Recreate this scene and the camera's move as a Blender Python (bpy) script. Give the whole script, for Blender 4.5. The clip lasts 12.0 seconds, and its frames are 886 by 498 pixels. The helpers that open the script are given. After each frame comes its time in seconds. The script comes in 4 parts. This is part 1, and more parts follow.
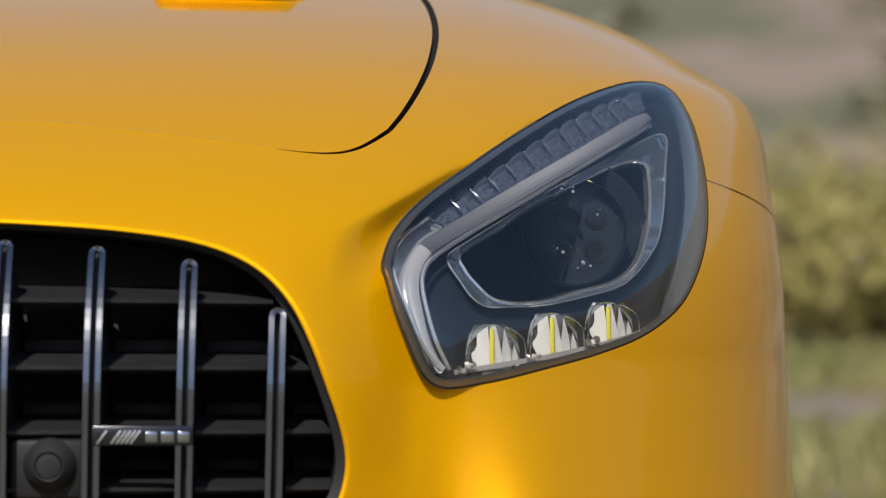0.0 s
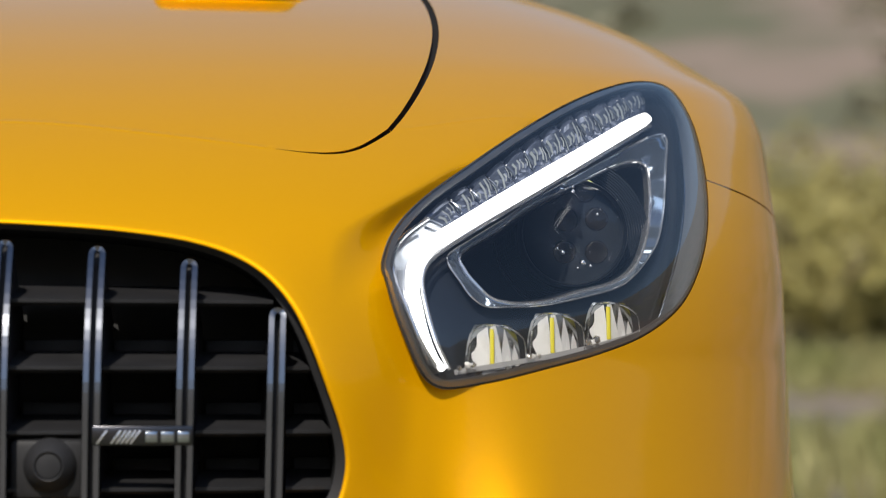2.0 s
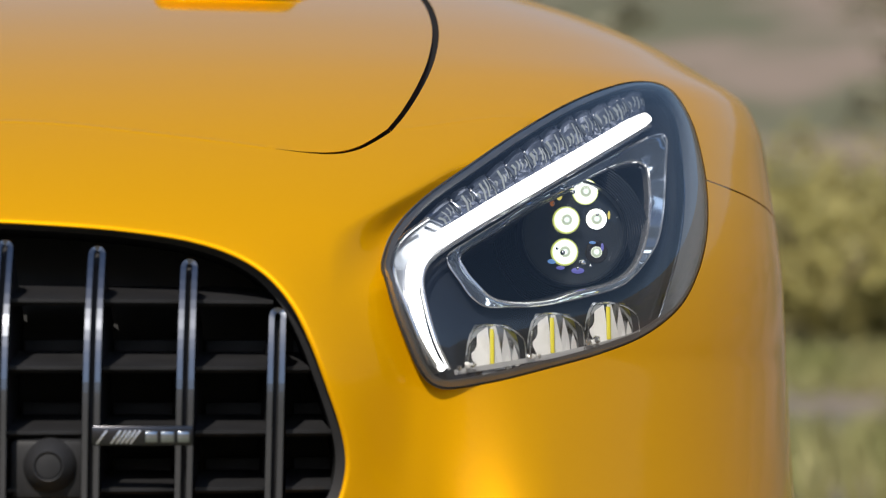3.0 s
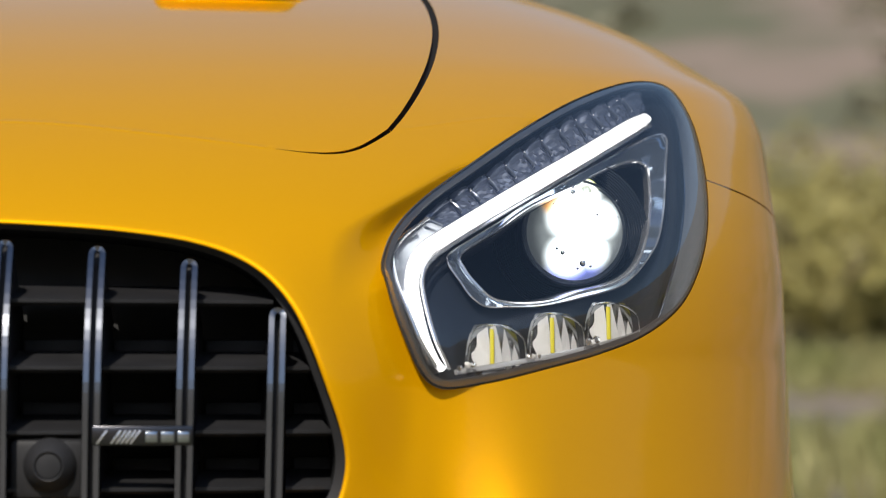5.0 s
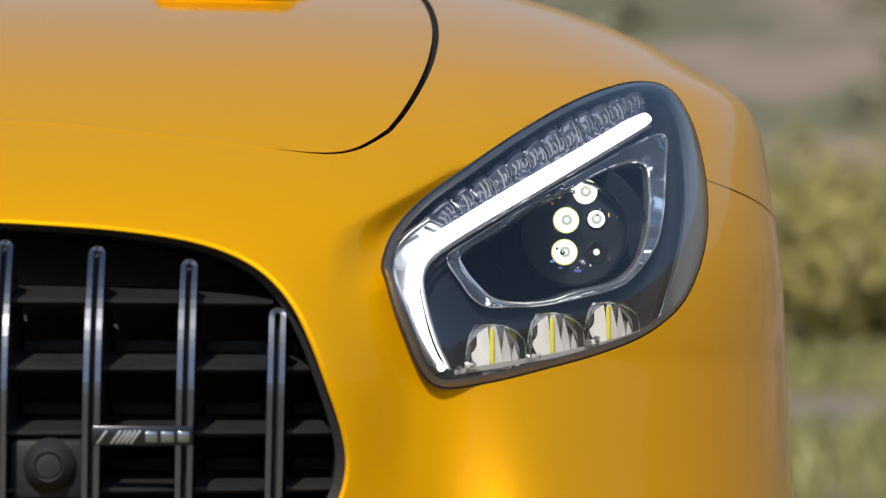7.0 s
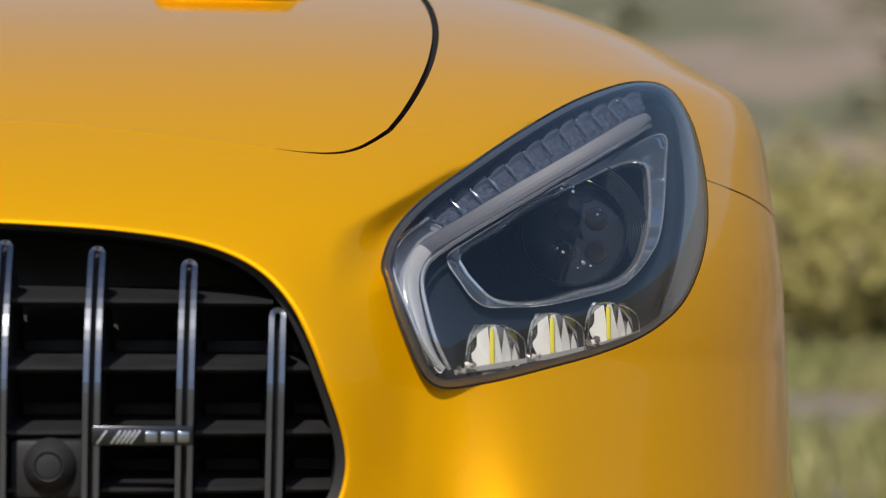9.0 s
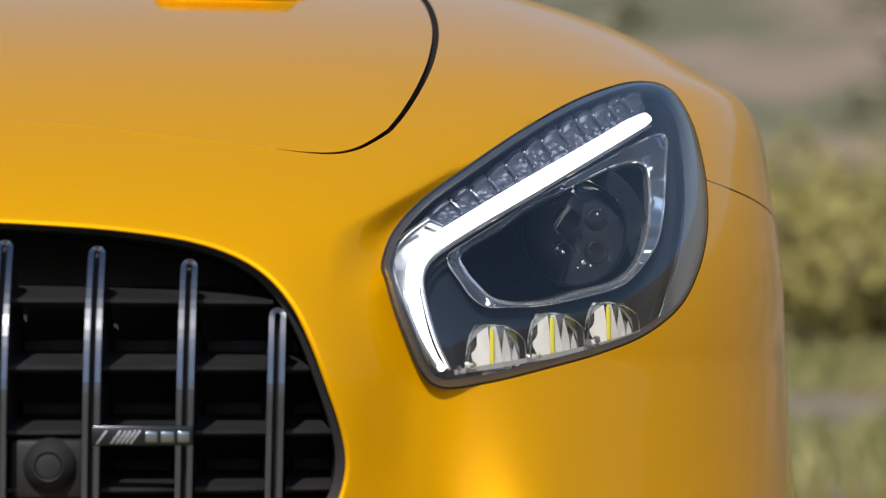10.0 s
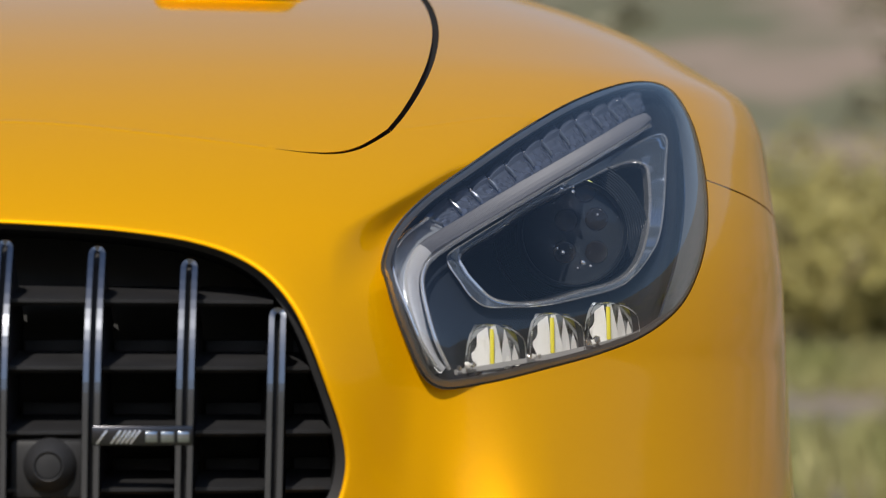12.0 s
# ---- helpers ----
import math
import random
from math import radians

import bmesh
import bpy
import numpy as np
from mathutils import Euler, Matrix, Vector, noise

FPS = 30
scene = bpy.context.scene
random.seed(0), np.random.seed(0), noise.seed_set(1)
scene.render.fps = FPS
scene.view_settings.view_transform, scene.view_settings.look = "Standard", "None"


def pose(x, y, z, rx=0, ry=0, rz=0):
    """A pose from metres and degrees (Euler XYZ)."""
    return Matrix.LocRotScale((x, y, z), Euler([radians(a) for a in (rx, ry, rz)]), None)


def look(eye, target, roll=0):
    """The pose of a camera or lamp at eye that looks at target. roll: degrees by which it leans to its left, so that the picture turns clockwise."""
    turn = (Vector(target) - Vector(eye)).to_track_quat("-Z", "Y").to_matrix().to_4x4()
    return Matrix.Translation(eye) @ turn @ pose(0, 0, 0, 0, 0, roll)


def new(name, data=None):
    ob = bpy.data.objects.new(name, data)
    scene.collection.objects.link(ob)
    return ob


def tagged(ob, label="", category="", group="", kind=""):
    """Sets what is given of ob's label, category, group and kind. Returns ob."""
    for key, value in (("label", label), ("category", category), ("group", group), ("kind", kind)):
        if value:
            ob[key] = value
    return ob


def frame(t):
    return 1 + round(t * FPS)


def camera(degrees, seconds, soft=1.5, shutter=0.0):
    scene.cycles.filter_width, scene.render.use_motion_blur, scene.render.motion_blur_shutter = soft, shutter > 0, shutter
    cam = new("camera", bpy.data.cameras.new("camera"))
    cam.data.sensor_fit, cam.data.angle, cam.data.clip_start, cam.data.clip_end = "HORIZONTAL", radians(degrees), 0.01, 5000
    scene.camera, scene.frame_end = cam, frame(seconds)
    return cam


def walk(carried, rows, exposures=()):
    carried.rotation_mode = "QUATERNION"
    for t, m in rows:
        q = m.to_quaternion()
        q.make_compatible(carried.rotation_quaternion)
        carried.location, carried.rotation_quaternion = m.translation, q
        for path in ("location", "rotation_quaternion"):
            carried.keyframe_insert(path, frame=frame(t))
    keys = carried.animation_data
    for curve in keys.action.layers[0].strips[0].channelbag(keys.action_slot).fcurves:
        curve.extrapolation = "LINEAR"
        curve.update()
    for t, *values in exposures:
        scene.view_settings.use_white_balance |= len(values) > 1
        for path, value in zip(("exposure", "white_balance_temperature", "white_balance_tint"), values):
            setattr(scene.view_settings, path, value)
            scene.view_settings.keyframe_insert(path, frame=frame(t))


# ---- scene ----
cam = camera(14.0, 12.0, soft=1.1)
EYE, AIM = (0.552, -2.696, 0.547), (0.655, 0.25, 0.66)
walk(cam, [(0.0, look(EYE, AIM)), (12.0, look(EYE, AIM))], exposures=[(0.0, -0.16), (12.0, -0.16)])
cam.data.dof.use_dof = True
cam.data.dof.focus_distance = 3.05
cam.data.dof.aperture_fstop = 6.6

# ---- daylight: sun in front of the car, over the camera's left shoulder ----
SUN = Vector((-0.16, -0.66, 0.66)).normalized()
world = bpy.data.worlds.new("sky")
scene.world = world
world.use_nodes = True
sky = world.node_tree.nodes.new("ShaderNodeTexSky")
sky.sky_type, sky.sun_disc = "NISHITA", False
sky.sun_elevation = math.asin(SUN.z)
sky.sun_rotation = math.atan2(SUN.x, SUN.y)
sky.dust_density, sky.air_density = 0.6, 1.1
back = world.node_tree.nodes["Background"]
back.inputs["Strength"].default_value = 0.13
world.node_tree.links.new(sky.outputs[0], back.inputs[0])
lamp = new("sun", bpy.data.lights.new("sun", "SUN"))
lamp.data.energy, lamp.data.angle, lamp.data.color = 3.7, radians(0.6), (1.0, 0.93, 0.82)
lamp.matrix_world = look(SUN * 50, (0, 0, 0))


# ---- materials ----
def material(name, base, rough=0.5, metal=0.0, **more):
    m = bpy.data.materials.new(name)
    m.use_nodes = True
    p = m.node_tree.nodes["Principled BSDF"]
    p.inputs["Base Color"].default_value = (*base, 1)
    p.inputs["Roughness"].default_value = rough
    p.inputs["Metallic"].default_value = metal
    for key, value in more.items():
        p.inputs[key.replace("_", " ")].default_value = value
    return m


def grain(m, base, other, scale, fine, bump=0.1, rough=(0.4, 0.6), low=0.35, high=0.65):
    """Colour and roughness that vary at two scales, and a fine relief."""
    nodes, links = m.node_tree.nodes, m.node_tree.links
    p = nodes["Principled BSDF"]
    place = nodes.new("ShaderNodeTexCoord")
    wide, tight = nodes.new("ShaderNodeTexNoise"), nodes.new("ShaderNodeTexNoise")
    wide.inputs["Scale"].default_value, tight.inputs["Scale"].default_value = scale, fine
    wide.inputs["Detail"].default_value = tight.inputs["Detail"].default_value = 4
    ramp = nodes.new("ShaderNodeMapRange")
    ramp.inputs["From Min"].default_value, ramp.inputs["From Max"].default_value = low, high
    mix = nodes.new("ShaderNodeMix")
    mix.data_type = "RGBA"
    mix.inputs["A"].default_value, mix.inputs["B"].default_value = (*base, 1), (*other, 1)
    rr = nodes.new("ShaderNodeMapRange")
    rr.inputs["To Min"].default_value, rr.inputs["To Max"].default_value = rough
    relief = nodes.new("ShaderNodeBump")
    relief.inputs["Strength"].default_value, relief.inputs["Distance"].default_value = bump, 0.2 / fine
    for t in (wide, tight):
        links.new(place.outputs["Object"], t.inputs["Vector"])
    links.new(wide.outputs[0], ramp.inputs["Value"])
    links.new(ramp.outputs[0], mix.inputs["Factor"])
    links.new(mix.outputs["Result"], p.inputs["Base Color"])
    links.new(tight.outputs[0], rr.inputs["Value"])
    links.new(rr.outputs[0], p.inputs["Roughness"])
    links.new(tight.outputs[0], relief.inputs["Height"])
    links.new(relief.outputs[0], p.inputs["Normal"])
    return m


def paint_material():
    m = material("yellow_paint", (0.92, 0.436, 0.0002), 0.46, 0.45, Coat_Weight=1.0, Coat_Roughness=0.10, Coat_IOR=1.26, Specular_IOR_Level=0.0)
    nodes, links = m.node_tree.nodes, m.node_tree.links
    p = nodes["Principled BSDF"]
    place = nodes.new("ShaderNodeTexCoord")
    flake = nodes.new("ShaderNodeTexNoise")
    flake.inputs["Scale"].default_value = 2600
    peel = nodes.new("ShaderNodeTexNoise")
    peel.inputs["Scale"].default_value = 260
    b1, b2 = nodes.new("ShaderNodeBump"), nodes.new("ShaderNodeBump")
    b1.inputs["Strength"].default_value, b1.inputs["Distance"].default_value = 0.10, 0.0003
    b2.inputs["Strength"].default_value, b2.inputs["Distance"].default_value = 0.02, 0.0004
    for t, b in ((flake, b1), (peel, b2)):
        links.new(place.outputs["Object"], t.inputs["Vector"])
        links.new(t.outputs[0], b.inputs["Height"])
    links.new(b1.outputs[0], p.inputs["Normal"])
    links.new(b2.outputs[0], p.inputs["Coat Normal"])
    return m


def clear_material(name, tint, gloss_rough=0.0, ior=1.5):
    """Thin clear plastic: straight through, with a gloss by Fresnel."""
    m = bpy.data.materials.new(name)
    m.use_nodes = True
    nodes, links = m.node_tree.nodes, m.node_tree.links
    nodes.remove(nodes["Principled BSDF"])
    see, gloss, mix, fres = (nodes.new("ShaderNode" + k) for k in ("BsdfTransparent", "BsdfGlossy", "MixShader", "Fresnel"))
    see.inputs[0].default_value = (*tint, 1)
    gloss.inputs["Roughness"].default_value = gloss_rough
    fres.inputs[0].default_value = ior
    links.new(fres.outputs[0], mix.inputs[0])
    links.new(see.outputs[0], mix.inputs[1])
    links.new(gloss.outputs[0], mix.inputs[2])
    links.new(mix.outputs[0], nodes["Material Output"].inputs[0])
    return m


def glow_material(name, colour, strength):
    return material(name, tuple(0.12 * c for c in colour), 0.4, Emission_Color=(*colour, 1), Emission_Strength=strength)


PAINT = paint_material()
DARK = material("dark_seam", (0.004, 0.004, 0.004), 0.8)
SCREEN = grain(material("radiator_screen", (0.03, 0.03, 0.03), Specular_IOR_Level=0.05), (0.034, 0.034, 0.034), (0.050, 0.050, 0.051), 12, 400, 0.4, (0.6, 0.8))
RUBBER = grain(material("black_rubber", (0.02, 0.02, 0.022)), (0.050, 0.050, 0.053), (0.068, 0.068, 0.072), 30, 900, 0.05, (0.28, 0.4))
PLASTIC = grain(material("black_plastic", (0.02, 0.02, 0.02), Specular_IOR_Level=0.22), (0.023, 0.023, 0.025), (0.033, 0.033, 0.036), 25, 1500, 0.15, (0.42, 0.6))
GLOSSBLACK = material("gloss_black_plastic", (0.020, 0.025, 0.034), 0.4, Specular_IOR_Level=0.35)
HOUSING = material("housing_plastic", (0.018, 0.023, 0.033), 0.25)
# grey of the band that imitates the reflection at the lens edge
EDGE_GREY = material("edge_reflection_grey", (0.15, 0.17, 0.205), 0.3, 0.3)
CHROME = material("satin_chrome", (0.20, 0.215, 0.245), 0.12, 1.0)
BRIGHT = material("bright_chrome", (0.86, 0.87, 0.90), 0.1, 0.8)
SMOKED = material("smoked_chrome", (0.50, 0.54, 0.60), 0.14, 1.0)
RIBBED = material("frosted_light_guide", (0.125, 0.13, 0.155), 0.5, 0.15)
# paler copy of the guide's plastic, with sunlight put into the colour
SUNLIT_PALE = material("sunlit_pale_plastic", (0.70, 0.71, 0.745), 0.26, 0.4)
POST = material("clear_post_plastic", (0.22, 0.25, 0.31), 0.2, 0.6)
BLOCK = material("clear_block", (0.15, 0.178, 0.255), 0.2, 0.45)
BADGEPLATE = material("dark_chrome", (0.09, 0.09, 0.10), 0.25, 1.0)
MIRROR = material("mirror_bowl", (0.42, 0.44, 0.47), 0.12, 1.0)
TRAY = material("silver_tray", (0.66, 0.71, 0.78), 0.16, 0.7)
BEZEL = material("blue_grey_bezel", (0.46, 0.55, 0.68), 0.07, 0.85)
GLINT = material("glint_chrome", (0.95, 0.95, 0.95), 0.2, 1.0)
# matt white that imitates sun reflected by mirror or clear pieces
SUN_WHITE = material("sun_reflection_white", (0.95, 0.95, 0.95), 0.3, 0.0)
YELLOWCHIP = material("yellow_phosphor", (0.75, 0.66, 0.03), 0.5)
COVER = clear_material("clear_cover", (0.95, 0.96, 0.98), 0.0, 1.86)
OPTIC = clear_material("projector_glass", (0.85, 0.88, 0.92), 0.0, 1.55)
LIT_WHITE = glow_material("lit_white", (1.0, 0.98, 0.93), 4.5)
LIT_AMBER = glow_material("lit_amber", (1.0, 0.42, 0.0), 1.9)
LIT_GOLD = glow_material("lit_gold", (1.0, 0.74, 0.03), 2.5)
DARKGLASS = material("dark_brown_glass", (0.020, 0.015, 0.011), 0.03)
LIT_DIM = glow_material("lit_dim_white", (0.85, 0.92, 0.92), 0.32)
LIT_ORANGE = glow_material("lit_orange", (0.95, 0.27, 0.0), 0.6)
LIT_BLUE = glow_material("lit_blue", (0.25, 0.5, 1.0), 0.7)
LIT_VIOLET = glow_material("lit_violet", (0.30, 0.28, 0.9), 0.6)
LIT_YELLOW = glow_material("lit_yellow", (1.0, 0.80, 0.15), 1.1)
LIT_RED = glow_material("lit_red", (0.8, 0.25, 0.05), 0.4)


def diode_material():
    """A lit diode: white middle, dim ring, bright ring that turns yellow-green at its rim."""
    m = glow_material("lit_led", (1.0, 1.0, 0.95), 3.0)
    nodes, links = m.node_tree.nodes, m.node_tree.links
    place, flat, span, run, ramp = (nodes.new("ShaderNode" + k) for k in ("TexCoord", "VectorMath", "VectorMath", "MapRange", "ValToRGB"))
    flat.operation, span.operation = "MULTIPLY", "LENGTH"
    flat.inputs[1].default_value = (1, 0, 1)
    run.inputs["From Max"].default_value = 0.0125
    links.new(place.outputs["Object"], flat.inputs[0])
    links.new(flat.outputs["Vector"], span.inputs[0])
    links.new(span.outputs["Value"], run.inputs["Value"])
    links.new(run.outputs[0], ramp.inputs["Fac"])
    stops = ((0.0, (0.9, 0.95, 0.9)), (0.14, (0.5, 0.55, 0.45)), (0.24, (0.20, 0.22, 0.16)), (0.34, (0.28, 0.30, 0.20)), (0.50, (1.0, 1.0, 0.9)), (0.72, (1.0, 1.0, 0.9)), (0.88, (0.30, 0.32, 0.06)), (1.0, (0.03, 0.035, 0.01)))
    while len(ramp.color_ramp.elements) < len(stops):
        ramp.color_ramp.elements.new(0.5)
    for e, (where, colour) in zip(ramp.color_ramp.elements, stops):
        e.position, e.color = where, (*colour, 1)
    p = nodes["Principled BSDF"]
    links.new(ramp.outputs["Color"], p.inputs["Emission Color"])
    p.inputs["Emission Strength"].default_value = 3.2
    return m


LIT_LED = diode_material()


def beam_material():
    """The lit optics of the main beam: five strong pools, a mottled pale wash between them, blue below and orange at one side."""
    m = glow_material("lit_beam", (1.0, 1.0, 0.97), 1.0)
    nodes, links = m.node_tree.nodes, m.node_tree.links
    p = nodes["Principled BSDF"]
    place = nodes.new("ShaderNodeTexCoord")

    def spot(x, z, reach, core, wide=1.0):
        shift, squash, span, run = (nodes.new("ShaderNode" + k) for k in ("VectorMath", "VectorMath", "VectorMath", "MapRange"))
        shift.operation, squash.operation, span.operation = "SUBTRACT", "MULTIPLY", "LENGTH"
        shift.inputs[1].default_value, squash.inputs[1].default_value = (x, 0, z), (1 / wide, 0, 1)
        run.interpolation_type = "SMOOTHSTEP"
        run.inputs["From Min"].default_value, run.inputs["From Max"].default_value = reach, core
        links.new(place.outputs["Object"], shift.inputs[0])
        links.new(shift.outputs["Vector"], squash.inputs[0])
        links.new(squash.outputs["Vector"], span.inputs[0])
        links.new(span.outputs["Value"], run.inputs["Value"])
        return run.outputs[0]

    def joined(a, b, how="MAXIMUM"):
        n = nodes.new("ShaderNodeMath")
        n.operation = how
        for k, v in enumerate((a, b)):
            if isinstance(v, float):
                n.inputs[k].default_value = v
            else:
                links.new(v, n.inputs[k])
        return n.outputs[0]

    def tinted(factor, base, colour):
        n = nodes.new("ShaderNodeMix")
        n.data_type = "RGBA"
        links.new(factor, n.inputs["Factor"])
        if isinstance(base, tuple):
            n.inputs["A"].default_value = (*base, 1)
        else:
            links.new(base, n.inputs["A"])
        n.inputs["B"].default_value = (*colour, 1)
        return n.outputs["Result"]
    pools = spot(0.005, 0.031, 0.022, 0.008)
    for x, z, reach, core in ((-0.004, 0.013, 0.026, 0.010), (0.020, 0.010, 0.022, 0.008), (-0.007, -0.021, 0.024, 0.008), (0.013, -0.017, 0.020, 0.006)):
        pools = joined(pools, spot(x, z, reach, core))
    wash = nodes.new("ShaderNodeTexNoise")
    wash.inputs["Scale"].default_value, wash.inputs["Detail"].default_value = 75, 3
    links.new(place.outputs["Object"], wash.inputs["Vector"])
    inner = spot(0.004, 0.0, 0.044, 0.024)
    soft = joined(joined(wash.outputs[0], inner, "MULTIPLY"), 0.9, "MULTIPLY")
    floor = joined(joined(soft, 0.10, "ADD"), joined(pools, 5.0, "MULTIPLY"), "ADD")
    blue, orange = spot(0.0, -0.040, 0.020, 0.007, 2.0), spot(-0.021, 0.024, 0.012, 0.004)
    colour = tinted(blue, (0.80, 0.86, 0.80), (0.30, 0.36, 1.0))
    colour = tinted(orange, colour, (1.0, 0.42, 0.02))
    white = nodes.new("ShaderNodeMix")
    white.data_type = "RGBA"
    links.new(joined(pools, 0.85, "MULTIPLY"), white.inputs["Factor"])
    links.new(colour, white.inputs["A"])
    white.inputs["B"].default_value = (1.0, 1.0, 0.97, 1)
    links.new(white.outputs["Result"], p.inputs["Emission Color"])
    links.new(joined(floor, joined(joined(blue, orange), 0.5, "MULTIPLY"), "ADD"), p.inputs["Emission Strength"])
    return m


LIT_BEAM = beam_material()


# ---- geometry helpers ----
def part(name, bm, mat, parent=None, label="", smooth=True):
    """One mesh object out of a bmesh, under a thing or under a part."""
    me = bpy.data.meshes.new(name)
    bm.to_mesh(me)
    bm.free()
    for m in (mat if isinstance(mat, (list, tuple)) else [mat]):
        me.materials.append(m)
    if smooth:
        me.polygons.foreach_set("use_smooth", [True] * len(me.polygons))
        me.set_sharp_from_angle(angle=radians(35))
    ob = new(name, me)
    ob.parent = parent
    return tagged(ob, label)


def spline(pts, n=12, closed=False):
    """A smooth curve through design points."""
    p = np.array(pts, float)
    if closed:
        q = np.vstack([p[-1:], p, p[:2]])
    else:
        q = np.vstack([2 * p[:1] - p[1:2], p, 2 * p[-1:] - p[-2:-1]])
    out = []
    for i in range(1, len(q) - 2):
        t = np.linspace(0, 1, n, endpoint=False)[:, None]
        a, b, c, d = q[i - 1], q[i], q[i + 1], q[i + 2]
        out.append(0.5 * (2 * b + (c - a) * t + (2 * a - 5 * b + 4 * c - d) * t ** 2 + (3 * b - a - 3 * c + d) * t ** 3))
    out = np.vstack(out)
    return out if closed else np.vstack([out, p[-1:]])


def even(curve, step, closed=False):
    c = np.vstack([curve, curve[:1]]) if closed else np.asarray(curve)
    s = np.concatenate([[0], np.cumsum(np.linalg.norm(np.diff(c, axis=0), axis=1))])
    n = max(2, int(round(s[-1] / step)) + 1)
    k = np.linspace(0, s[-1], n)
    out = np.stack([np.interp(k, s, c[:, i]) for i in range(c.shape[1])], 1)
    return out[:-1] if closed else out


def inside(poly, pts):
    x, y = pts[:, 0], pts[:, 1]
    ok = np.zeros(len(pts), bool)
    for (x0, y0), (x1, y1) in zip(poly, np.roll(poly, -1, 0)):
        if y0 != y1:
            ok ^= ((y0 > y) != (y1 > y)) & (x < (x1 - x0) * (y - y0) / (y1 - y0) + x0)
    return ok


def distance(curve, pts, closed=False):
    c = np.vstack([curve, curve[:1]]) if closed else np.asarray(curve)
    best = np.full(len(pts), 9.0)
    for a, b in zip(c[:-1], c[1:]):
        ab = b - a
        t = np.clip(((pts - a) @ ab) / max(ab @ ab, 1e-12), 0, 1)
        best = np.minimum(best, np.linalg.norm(pts - a - t[:, None] * ab, axis=1))
    return best


def smoothstep(t):
    t = np.clip(t, 0, 1)
    return t * t * (3 - 2 * t)


def inset(loop, by):
    """A closed outline drawn in (or out, below zero) by so many metres."""
    t = np.roll(loop, -1, 0) - np.roll(loop, 1, 0)
    t /= np.linalg.norm(t, axis=1)[:, None]
    nrm = np.stack([-t[:, 1], t[:, 0]], 1)
    area = np.sum(loop[:, 0] * np.roll(loop[:, 1], -1) - np.roll(loop[:, 0], -1) * loop[:, 1])
    return loop + nrm * (by[:, None] if np.ndim(by) else by) * (1 if area > 0 else -1)


# ---- the car's outer form: plan outlines stacked by height ----
LENGTH, POWER = 1.10, 2.8
HEIGHTS = [0.0, 0.3, 0.44, 0.5, 0.56, 0.62, 0.66, 0.7, 0.74, 0.77, 0.8, 0.83, 0.86, 0.89, 0.92, 0.95]
WIDTHS = [0.99, 1.01, 1.017, 1.017, 1.017, 1.016, 1.015, 1.012, 1.008, 1.006, 1.002, 0.989, 0.950, 0.906, 0.848, 0.774]


def half_width(z):
    xs, ys = np.array(HEIGHTS), np.array(WIDTHS)
    m = np.gradient(ys, xs)
    i = np.clip(np.searchsorted(xs, z) - 1, 0, len(xs) - 2)
    h = xs[i + 1] - xs[i]
    t = (z - xs[i]) / h
    return (2 * t ** 3 - 3 * t * t + 1) * ys[i] + (t ** 3 - 2 * t * t + t) * h * m[i] + (3 * t * t - 2 * t ** 3) * ys[i + 1] + (t ** 3 - t * t) * h * m[i + 1]


def nose(z):
    return 0.62 * (np.maximum(z - 0.5, 0) / 0.4) ** 2.6


def skin_y(x, z):
    x, z = np.asarray(x, float), np.asarray(z, float)
    u = np.clip(x / half_width(z), 0, 1)
    return LENGTH - (LENGTH - nose(z)) * (1 - u ** POWER) ** (1 / POWER)


def to_s(x, z):
    u = np.clip(x / half_width(z), 0, 1)
    return np.arcsin(u ** (POWER / 2)) / (np.pi / 2)


GRILLE = spline([(-0.02, 0.676), (0.15, 0.676), (0.283, 0.674), (0.352, 0.671), (0.403, 0.667), (0.451, 0.660), (0.486, 0.649), (0.512, 0.633), (0.532, 0.610), (0.547, 0.580), (0.560, 0.545), (0.570, 0.515), (0.574, 0.491), (0.571, 0.469), (0.563, 0.452), (0.543, 0.429), (0.496, 0.419), (0.399, 0.418), (0.291, 0.419), (0.15, 0.419), (-0.02, 0.419)], 8)
HEAD = spline([(0.604, 0.645), (0.614, 0.672), (0.638, 0.699), (0.677, 0.729), (0.719, 0.760), (0.769, 0.793), (0.810, 0.814), (0.846, 0.826), (0.875, 0.823), (0.890, 0.795), (0.896, 0.755), (0.896, 0.717), (0.890, 0.678), (0.876, 0.642), (0.856, 0.614), (0.823, 0.591), (0.781, 0.575), (0.732, 0.562), (0.695, 0.553), (0.658, 0.547), (0.643, 0.550), (0.633, 0.561), (0.623, 0.583), (0.613, 0.609), (0.607, 0.631)], 8, True)
HEAD = even(HEAD, 0.004, True)
GRILLE = even(GRILLE, 0.005)
BONNET_FRONT = even(spline([(-0.02, 0.765), (0.15, 0.765), (0.269, 0.762), (0.342, 0.760), (0.410, 0.753), (0.479, 0.745), (0.533, 0.738), (0.565, 0.737), (0.585, 0.742), (0.600, 0.751), (0.612, 0.760)]), 0.005)
BONNET_SIDE = even(spline([(0.612, 0.760), (0.625, 0.778), (0.640, 0.805), (0.652, 0.834), (0.660, 0.867), (0.661, 0.896), (0.656, 0.924), (0.640, 0.960)]), 0.005)
JOINT_IN = even(spline([(0.612, 0.760), (0.646, 0.766), (0.680, 0.773), (0.716, 0.778), (0.742, 0.777)]), 0.004)
JOINT_OUT = even(spline([(0.894, 0.732), (0.923, 0.726), (0.951, 0.720), (0.985, 0.711), (1.004, 0.704)]), 0.004)
